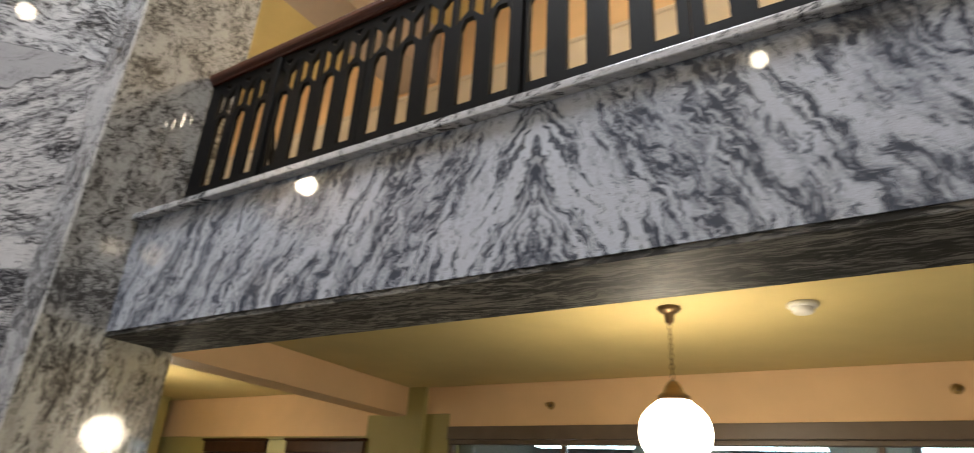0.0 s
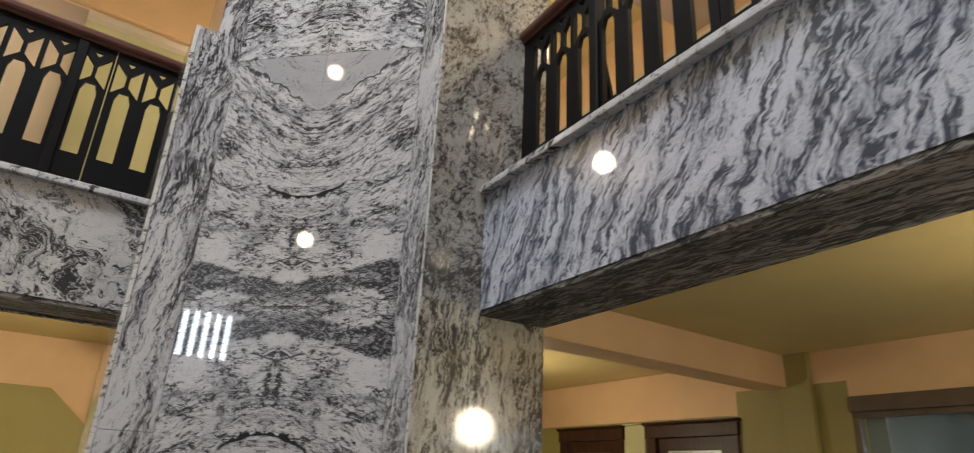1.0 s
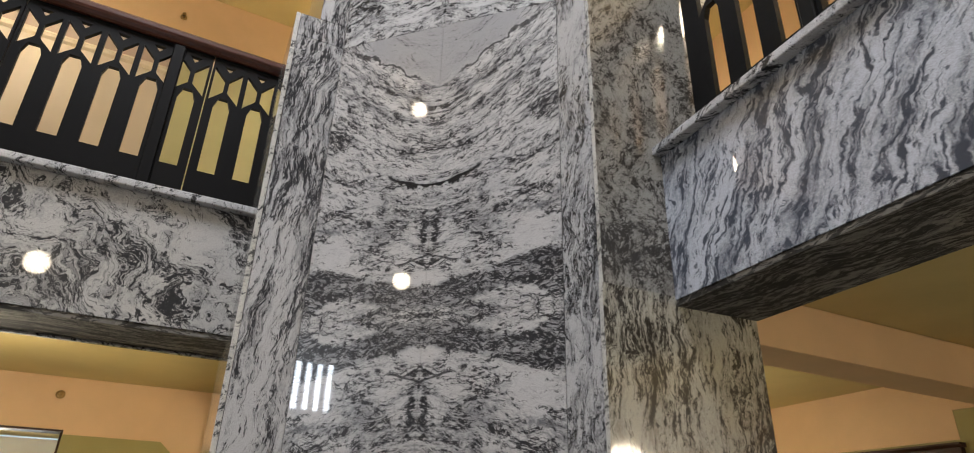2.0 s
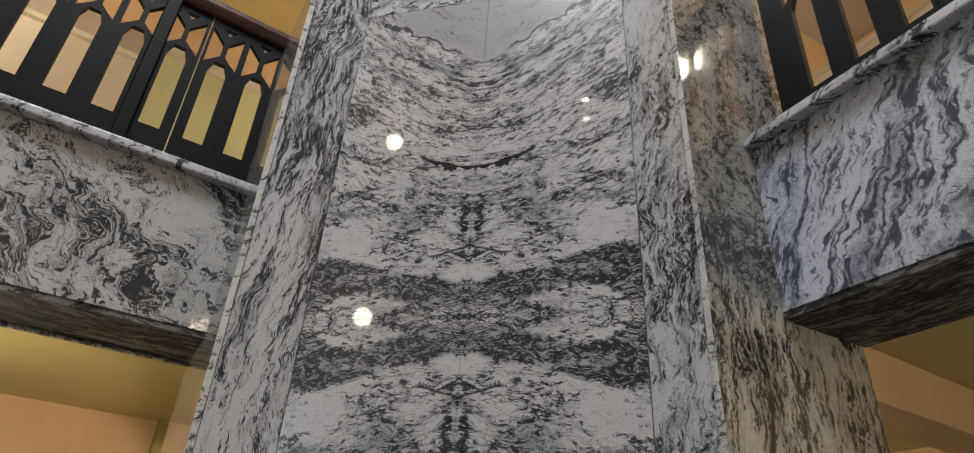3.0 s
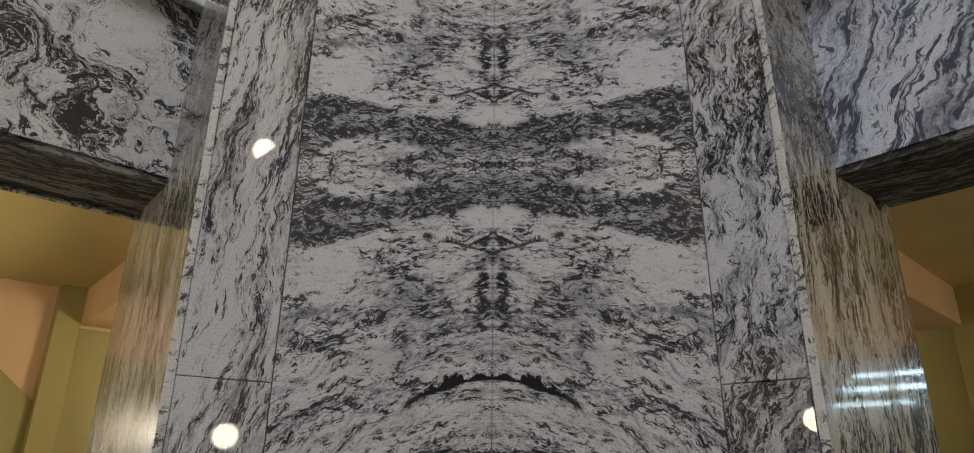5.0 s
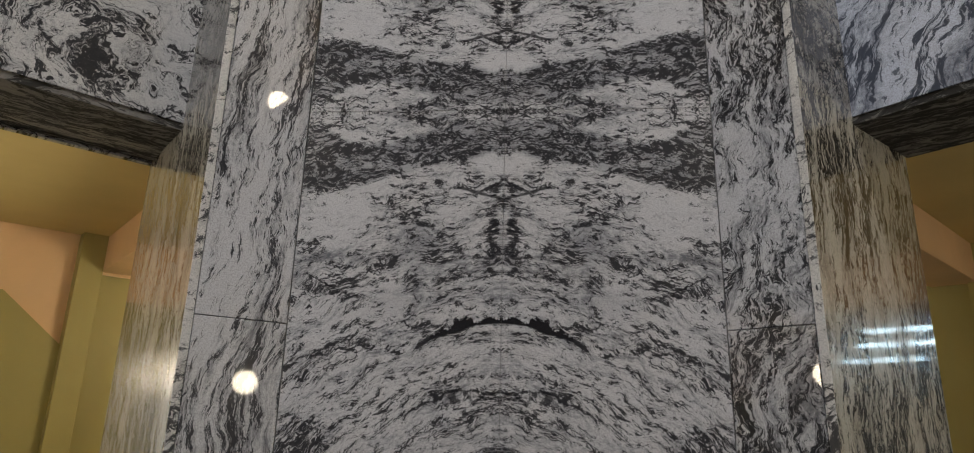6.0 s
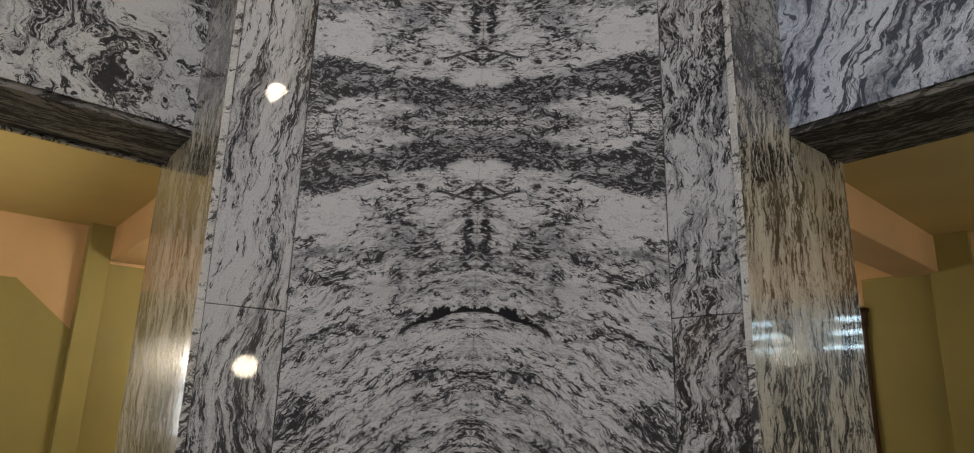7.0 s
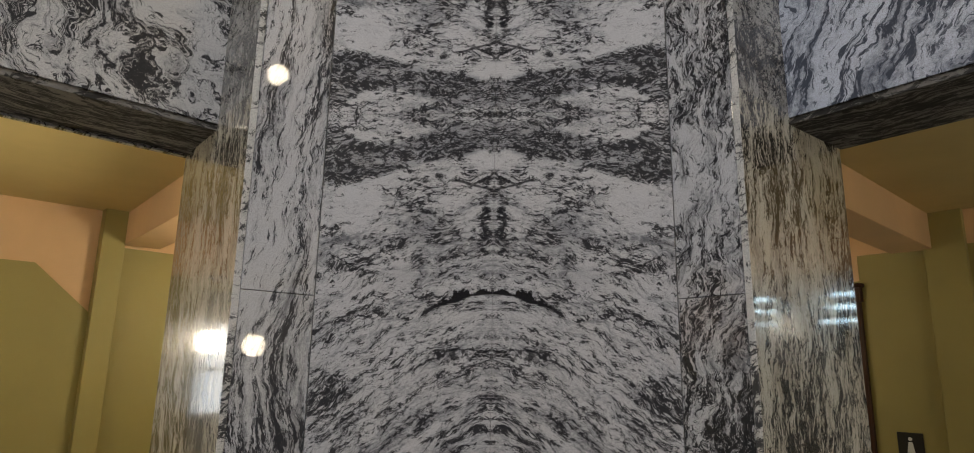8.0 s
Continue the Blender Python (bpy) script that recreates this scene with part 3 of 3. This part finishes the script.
# north back wall: doors at the west part, a long glazed front to the east
DR = (-5.725, -4.60)      # door with rippled glass
DL = (-7.19, -6.10)       # plain dark door
GX = -3.55               # the glazed front begins here
_w = bmesh.new()
for x0, x1, z0, z1 in ((-13.8, DL[0], 0, 2.405), (DL[1], DR[0], 0, 2.405), (DR[1], GX, 0, 2.612), (DL[0], DL[1], 2.39, 2.405), (DR[0], DR[1], 2.39, 2.405)):
    box(x0, x1, WALL_R, WALL_R + 0.2, z0, z1, bm=_w)
structure("wall_north", _w, OLIVE, "olive painted gallery wall with doors", "wall", GAL_R)
for x0, x1, z0 in ((-13.8, DR[1], 2.407), (DR[1], GX, 2.614), (GX, 4.98, 2.49)):
    structure("wall_frieze_north", box(x0, x1, WALL_R - 0.004, WALL_R + 0.196, z0, CEIL_N - 0.002), PEACH, "peach painted frieze above the olive wall", "wall", GAL_R)
structure("pilaster", box(-4.10, -3.83, WALL_R - 0.06, WALL_R - 0.006, 0, CEIL_N - 0.002, 0.003), OLIVE, "olive painted pilaster under a ceiling beam", "pilaster", GAL_R)
structure("ceiling_beam", box(-0.29, 0, 0.004, 3.06, 2.595, CEIL_N - 0.002, 0.004), PEACH, "peach painted ceiling beam", "beam", pose(-3.98, 2.50, 0, 0, 0, 1.6))
structure("wall_gallery_west_end", box(-8.1, -7.9, 2.495, WALL_R, 0, CEIL_N - 0.002), OLIVE, "plain olive wall closing the gallery", "wall")


structure("pilaster_cap", box(DL[1] + 0.03, DR[0] - 0.03, WALL_R - 0.05, WALL_R - 0.005, 2.372, 2.387, 0.004), LIGHT_OLIVE, "thin pale olive ledge between the door casings", "moulding", GAL_R)
structure("pilaster", box(DL[1] + 0.035, DR[0] - 0.035, WALL_R - 0.03, WALL_R - 0.0055, 0, 2.37, 0.012), LIGHT_OLIVE, "pale olive pilaster between two door casings", "pilaster", GAL_R)


def door(x0, x1, y, top, glazed, label):
    d = thing("door_1" if glazed else "door_2", GAL_R @ pose((x0 + x1) / 2, y, 0), label, "door", kind="structure")
    f = 0.12
    for a, b in ((x0, x0 + f), (x1 - f, x1)):
        part("casing", box(a, b, y - 0.035, y + 0.06, 0, top - 0.15, 0.005), DOORWOOD, d, "", GAL_R)
    part("header", box(x0 - 0.015, x1 + 0.015, y - 0.045, y + 0.06, top - 0.15, top - 0.03, 0.005), DOORWOOD, d, "", GAL_R)
    prof = [(y - 0.045, top - 0.03), (y - 0.075, top - 0.012), (y - 0.075, top), (y + 0.06, top), (y + 0.06, top - 0.03)]
    part("cornice", sweep_x(prof, x0 - 0.03, x1 + 0.03), DOORWOOD, d, "", GAL_R)
    a, b, t = x0 + f, x1 - f, top - 0.15
    for q, r_ in ((a, a + 0.11), (b - 0.11, b)):
        part("stile", box(q, r_, y + 0.01, y + 0.055, 0.01, t, 0.004), DOORWOOD, d, "", GAL_R)
    for z0, z1 in ((0.01, 0.26), (0.95, 1.08), (t - 0.12, t)):
        part("rail", box(a + 0.11, b - 0.11, y + 0.012, y + 0.053, z0, z1, 0.004), DOORWOOD, d, "", GAL_R)
    part("panel", box(a + 0.11, b - 0.11, y + 0.025, y + 0.045, 0.26, 0.95, 0.004), DOORWOOD, d, "", GAL_R)
    if glazed:
        part("pane", box(a + 0.11, b - 0.11, y + 0.028, y + 0.036, 1.08, t - 0.12), FROST, d, "rippled grey-green glass pane", GAL_R)
    else:
        part("panel", box(a + 0.11, b - 0.11, y + 0.025, y + 0.045, 1.08, t - 0.12, 0.004), DOORWOOD, d, "", GAL_R)
    knob = part("door_handle", lathe([(0, -0.05), (0.022, -0.045), (0.028, -0.03), (0.02, -0.012), (0.01, 0), (0.01, 0.02), (0, 0.02)], 16), BRASS, d, "brass knob", GAL_R @ pose(b - 0.055, y + 0.0, 1.0, -90))
    return d


door(DR[0], DR[1], WALL_R, 2.382, True, "dark wooden door with a rippled glass pane and moulded casing")
door(DL[0], DL[1], WALL_R, 2.378, False, "dark wooden panelled door with a moulded casing")

# glazed front and the lit room behind it
gf = thing("window_1", GAL_R @ pose(0.8, WALL_R, 0), "long glazed partition with a brown frame, lit room behind", "window", kind="structure")
part("lintel", box(GX, 4.98, WALL_R - 0.03, WALL_R + 0.12, 2.372, 2.488, 0.004), LINTEL, gf, "brown painted lintel", GAL_R)
part("header_bar", box(GX, 4.98, WALL_R, WALL_R + 0.08, 2.33, 2.37, 0.004), LINTEL, gf, "", GAL_R)
for i in range(8):
    x = GX + i * 1.18
    part("mullion", box(x, x + 0.05, WALL_R + 0.005, WALL_R + 0.075, 0, 2.328, 0.003), LINTEL, gf, "", GAL_R)
    if i < 7:
        p_ = part("pane", box(x + 0.05, x + 1.18, WALL_R + 0.03, WALL_R + 0.038, 0.02, 2.328), GLASS, gf, "", GAL_R)
        p_.visible_shadow = False
structure("wall_office_back", box(-3.6, 4.98, 11.6, 11.8, 0, 2.86), HALL, "grey wall of the room behind the glazing", "wall")
structure("wall_office_side", box(-3.6, -3.42, WALL_R + 0.21, 11.6, 0, 2.86), HALL, "grey wall of the room behind the glazing", "wall")
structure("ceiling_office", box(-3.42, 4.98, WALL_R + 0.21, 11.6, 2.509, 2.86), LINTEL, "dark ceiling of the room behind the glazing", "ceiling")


def tube_light(x, y, z):
    t = thing("fluorescent_light", (x, y, z), "long white fluorescent ceiling light fixture", "ceiling light", "fluorescent lights")
    part("housing", box(-0.48, 0.48, -0.08, 0.08, 0.03, 0.148, 0.006), WHITE, t, "", pose(x, y, z))
    for s in (-1, 1):
        bm = lathe([(0, -0.46), (0.016, -0.46), (0.016, 0.46), (0, 0.46)], 12)
        part("tube", bm, TUBE, t, "glowing tube", pose(x, y + 0.045 * s, z + 0.01, 0, 90, 0))
    return t


_first = tube_light(-2.38, 6.0, 2.36)
for x, y in [(-2.38 + 1.55 * i, 6.0) for i in range(1, 5)] + [(-1.80 + 1.55 * i, 7.2) for i in range(5)] + [(-2.35 + 1.55 * i, 9.1) for i in range(5)]:
    copy_thing(_first, pose(x, y, 2.36))

# west gallery
WALL_L = -8.45
_w = bmesh.new()
box(WALL_L - 0.2, WALL_L, -0.39, 0.80, 0, 1.95, bm=_w)
box(WALL_L - 0.2, WALL_L, 0.80, 2.40, 0, 2.56, bm=_w)
box(WALL_L - 0.2, WALL_L, -8.18, -2.2, 0, 1.95, bm=_w)
structure("wall_west", _w, OLIVE, "olive painted gallery wall", "wall", GAL_L)
for y0, y1, z0 in ((-0.39, 0.80, 1.952), (0.80, 2.40, 2.562), (-8.18, -2.2, 1.952), (-2.2, -0.39, 2.405)):
    structure("wall_frieze_west", box(WALL_L - 0.2, WALL_L, y0, y1, z0, CEIL_W - 0.001), PEACH, "peach painted upper wall of the gallery", "wall", GAL_L)
bulk = extrude_xz([[(-0.39, 0), (0.763, 0), (0.763, 2.02), (0.365, 2.365), (-0.39, 2.365)]], 8.41, 8.446)
structure("wall_bulkhead", bulk, OLIVE, "olive painted bulkhead with one chamfered corner", "wall", GAL_L @ LEFT)
structure("pilaster", box(WALL_L + 0.004, WALL_L + 0.12, 0.76, 0.925, 0, CEIL_W - 0.001, 0.003), OLIVE, "olive painted pilaster under a ceiling beam", "pilaster", GAL_L)
structure("ceiling_beam", box(0, 0.27, 0.004, 2.9, 2.57, CEIL_W - 0.001, 0.004), PEACH, "peach painted ceiling beam", "beam", LEFT @ pose(0.955, 5.49, 0, 0, 0, 0))
structure("wall_west_end", box(WALL_L, -5.49, 2.28, 2.46, 0, CEIL_W - 0.001), OLIVE, "plain olive wall closing the gallery", "wall")
# bright room behind the doorway
structure("wall_west_room", box(-13.8, -13.6, -8.18, 2.40, 0, 2.80), WHITE, "white wall of the bright room beyond", "wall")
structure("wall_west_room_side", box(-13.6, WALL_L - 0.2, 0.1, 0.3, 0, 2.80), WHITE, "white wall of the bright room beyond", "wall")
dw = thing("door_3", GAL_L @ pose(WALL_L - 0.1, -1.3, 0), "open doorway with a thin dark frame", "doorway", kind="structure")
part("frame", box(WALL_L - 0.2, WALL_L + 0.006, -2.2, -0.392, 2.387, 2.403, 0.002), DOORWOOD, dw, "", GAL_L)
for y0 in (-2.2, -0.43):
    part("frame", box(WALL_L - 0.2, WALL_L + 0.006, y0 + 0.02, y0 + 0.038, 0, 2.385, 0.002), DOORWOOD, dw, "", GAL_L)

win = thing("window_3", (-13.58, -1.9, 0.9), "daylit window of the bright room beyond", "window", kind="structure")
for z in (0.85, 1.55, 2.3):
    part("window_frame", box(-13.6, -13.53, -2.7, -1.1, z, z + 0.06, 0.004), WHITE, win)
for y in (-2.7, -1.93, -1.16):
    part("mullion", box(-13.6, -13.531, y, y + 0.06, 0.91, 2.3, 0.004), WHITE, win)

# ---- upper galleries ----
UP = 7.27
WALL_U = 5.35
structure("wall_upper_north", box(-13.8, 4.98, WALL_U, WALL_U + 0.2, 3.2, 6.43), BEIGE, "beige painted upper gallery wall", "wall", GAL_R)
structure("wall_frieze_upper_north", box(-13.8, 4.98, WALL_U - 0.004, WALL_U + 0.196, 6.432, UP), PEACH, "peach painted frieze of the upper gallery", "wall", GAL_R)
structure("ceiling_upper_north", box(-13.8, 4.98, 2.40, WALL_U + 0.2, UP + 0.002, UP + 0.2), CEIL, "yellow painted upper gallery ceiling", "ceiling", GAL_R)
structure("ceiling_beam", box(-4.6, -4.0, 2.41, WALL_U - 0.006, 6.52, UP, 0.004), SHADED_BEIGE, "beige ceiling beam, its shade put into the colour", "beam", GAL_R)
structure("picture_rail", sweep_x([(WALL_U - 0.005, 6.405), (WALL_U - 0.03, 6.415), (WALL_U - 0.04, 6.435), (WALL_U - 0.03, 6.452), (WALL_U - 0.005, 6.458)], -13.8, 4.98), BEIGE, "thin moulded picture rail", "moulding", GAL_R)
structure("wall_upper_west", box(-8.54, -8.34, -8.18, 2.4, 3.2, 6.43), BEIGE, "beige painted upper gallery wall", "wall", GAL_L)
structure("wall_upper_west_bay", box(-8.334, -8.26, -0.30, 2.4, 3.2, 6.32), LIGHT_OLIVE, "pale olive painted wall bay", "wall", GAL_L)
structure("wall_frieze_upper_west", box(-8.54, -8.338, -8.18, 2.4, 6.432, UP), PEACH, "peach painted frieze of the upper gallery", "wall", GAL_L)
structure("ceiling_upper_west", box(-8.54, -5.0, -8.18, 2.398, UP + 0.004, UP + 0.2), CEIL, "yellow painted upper gallery ceiling", "ceiling")
structure("picture_rail", sweep_x([(8.335, 6.44), (8.30, 6.45), (8.29, 6.47), (8.30, 6.49), (8.335, 6.5)], -8.18, 2.4), PEACH, "thin moulded picture rail", "moulding", GAL_L @ LEFT)
structure("picture_rail", sweep_x([(8.338, 6.07), (8.29, 6.08), (8.27, 6.105), (8.29, 6.135), (8.338, 6.14)], -8.18, -0.302), CREAM, "pale moulded picture rail", "moulding", GAL_L @ LEFT)
# the band's darker colour stands for shade between the mouldings
structure("wall_band_west", box(-8.336, -8.30, -8.1, -0.302, 6.142, 6.39), SHADED_BEIGE, "band between the mouldings, coloured as shaded beige", "wall", GAL_L)
structure("cornice", sweep_x([(8.257, 6.24), (8.20, 6.27), (8.18, 6.32), (8.257, 6.32)], -0.30, 2.4), BEIGE, "moulded cornice above the olive bay", "moulding", GAL_L @ LEFT)
structure("wall_hall_upper_north", box(-3.56, 4.98, 2.04, 2.40, UP, 10.38), HALL, "plain grey stone wall above the upper gallery", "wall")
structure("wall_hall_upper_west", box(-5.40, -5.03, -8.18, 0.55, UP, 10.38), HALL, "plain grey stone wall above the upper gallery", "wall")


# ---- lamps ----
def pendant(x, y, ceiling, centre, r=0.158, label="white opal glass globe pendant on a bronze chain"):
    p = thing("pendant_lamp", (x, y, centre), label, "pendant lamp", "globe pendants")
    o = pose(x, y, centre)
    prof = [(0, -r)] + [(r * math.sin(a) * 1.0, -r * math.cos(a) * 0.97) for a in [math.pi * k / 24 for k in range(1, 21)]] + [(0.075, r * 0.95), (0.07, r * 1.0)]
    part("globe", lathe(prof, 40), GLOBE, p, "glowing opal glass globe", o)
    part("fitter", lathe([(0.082, r * 0.88), (0.088, r * 0.95), (0.085, r * 1.02), (0.06, r * 1.12), (0.045, r * 1.3), (0.03, r * 1.42), (0.012, r * 1.5), (0, r * 1.5)], 24), BRONZE, p, "bronze fitter cap", o)
    drop = ceiling - centre
    part("canopy", lathe([(0, drop), (0.062, drop), (0.066, drop - 0.012), (0.05, drop - 0.028), (0.028, drop - 0.04), (0.022, drop - 0.085), (0.008, drop - 0.1), (0, drop - 0.1)], 24), BRONZE, p, "bronze canopy", o)
    bm = bmesh.new()
    z, k = drop - 0.095, 0
    while z > r * 1.46:
        m = pose(0, 0, z - 0.016, 0, 0, 90 * (k % 2))
        ring = []
        for i in range(10):
            t = 2 * math.pi * i / 10
            c = Vector((0.0085 * math.cos(t), 0, 0.018 * math.sin(t)))
            n = Vector((math.cos(t), 0, math.sin(t)))
            ring.append([bm.verts.new(m @ (c + 0.0028 * (n * math.cos(q) + Vector((0, 1, 0)) * math.sin(q)))) for q in (0, 2.09, 4.19)])
        for i in range(10):
            for j in range(3):
                bm.faces.new((ring[i][j], ring[(i + 1) % 10][j], ring[(i + 1) % 10][(j + 1) % 3], ring[i][(j + 1) % 3]))
        z -= 0.027
        k += 1
    part("chain", bm, BRONZE, p, "bronze link chain", o)
    return p


pendant(-0.924, 3.60, CEIL_N, 2.204, 0.18)
pendant(2.24, 3.36, CEIL_N, 1.92)
pendant(-6.6, -0.95, CEIL_W, 2.2)
pendant(-6.6, -5.6, CEIL_W, 2.2)
pendant(-11.9, -1.52, 2.80, 1.96)
pendant(-6.2, 4.0, CEIL_N, 2.2)
pendant(-6.9, 1.7, CEIL_W, 2.2)
pendant(-7.3, -1.75, UP, 6.1)
# next two hang unseen behind the pier, added to brighten the upper gallery
pendant(-6.9, 1.35, UP, 5.7)
pendant(-6.2, 4.0, UP, 5.7)
pendant(-1.7, 3.9, UP, 6.2)
pendant(0.6, 4.2, UP, 6.4)
pendant(2.26, 3.36, UP, 6.0)
pendant(-1.8, -6.9, 10.4, 5.85)
pendant(-1.7, -7.0, 10.4, 9.75)
pendant(1.86, -0.98, 10.4, 4.9)


# ---- small fittings ----
def smoke_detector(x, y, z):
    s = thing("smoke_detector", (x, y, z), "round white smoke detector on the ceiling", "smoke detector")
    o = pose(x, y, z)
    part("base", lathe([(0, 0), (0.075, 0), (0.075, -0.018), (0.068, -0.024), (0, -0.024)], 28), PLASTIC, s, "", o)
    part("cover", lathe([(0.055, -0.025), (0.052, -0.045), (0.04, -0.055), (0, -0.057)], 28), PLASTIC, s, "", o)
    return s


smoke_detector(-0.264, 3.733, CEIL_N - 0.002)


def downlight(x, y, z):
    d = thing("recessed_downlight", (x, y, z), "small round recessed downlight in the hall ceiling", "ceiling light", "hall downlights")
    o = pose(x, y, z)
    part("trim_ring", lathe([(0.07, 0.0), (0.10, 0.0), (0.102, -0.008), (0.07, -0.012), (0.07, 0.0)], 24), PLASTIC, d, "", o)
    part("lens", lathe([(0, -0.004), (0.069, -0.004), (0.069, -0.0085), (0, -0.0085)], 24), GLOBE, d, "glowing lens", o)
    return d


downlight(1.1, -4.3, 10.398)
downlight(1.5, -4.75, 10.398)


def sprinkler(at, label="brass sidewall sprinkler head on the peach frieze"):
    """A sidewall head, its axis along local -y, at the wall plane y = 0."""
    s = thing("sprinkler", at, label, "sprinkler", "sprinkler heads")
    t = at @ pose(0, 0, 0, 90)
    part("escutcheon", lathe([(0, 0), (0.036, 0), (0.034, 0.006), (0.022, 0.012), (0, 0.012)], 20), BRASS, s, "", t)
    part("body", lathe([(0, 0.01), (0.014, 0.01), (0.014, 0.035), (0.009, 0.04), (0.009, 0.06), (0, 0.06)], 14), BRONZE, s, "", t)
    part("deflector", lathe([(0, 0.062), (0.02, 0.062), (0.021, 0.065), (0, 0.066)], 14), BRASS, s, "", t)
    return s


sprinkler(GAL_R @ pose(-2.46, WALL_R - 0.006, 2.66))
sprinkler(GAL_R @ pose(0.5, WALL_R - 0.006, 2.69))
sprinkler(GAL_L @ LEFT @ pose(-0.49, 8.45, 2.69))
sprinkler(GAL_L @ LEFT @ pose(-0.40, 8.338, 6.88))

sign = thing("restroom_sign", GAL_R @ pose(-4.36, WALL_R - 0.006, 1.0), "small black restroom sign with a white pictogram", "sign")
part("plate", box(-4.448, -4.272, WALL_R - 0.012, WALL_R - 0.003, 1.0, 1.236, 0.003), BLACK, sign, "", GAL_R)
# a plain standing figure: round head, body, two legs
_fig = bmesh.new()
_r = bmesh.ops.create_circle(_fig, cap_ends=True, radius=0.014, segments=14, matrix=pose(-4.36, WALL_R - 0.0145, 1.19, 90))
for _pts in ([(-0.013, 0.078), (0.013, 0.078), (0.027, 0.0), (-0.027, 0.0)], [(-0.015, 0.0), (-0.003, 0.0), (-0.003, -0.055), (-0.013, -0.055)], [(0.003, 0.0), (0.015, 0.0), (0.013, -0.055), (0.003, -0.055)]):
    _fig.faces.new([_fig.verts.new((-4.36 + x, WALL_R - 0.0145, 1.09 + z)) for x, z in _pts])
_r = bmesh.ops.extrude_face_region(_fig, geom=list(_fig.faces))
for _v in _r["geom"]:
    if isinstance(_v, bmesh.types.BMVert):
        _v.co.y += 0.002
part("pictogram", _fig, SIGNWHITE, sign, "plain white standing figure", GAL_R)
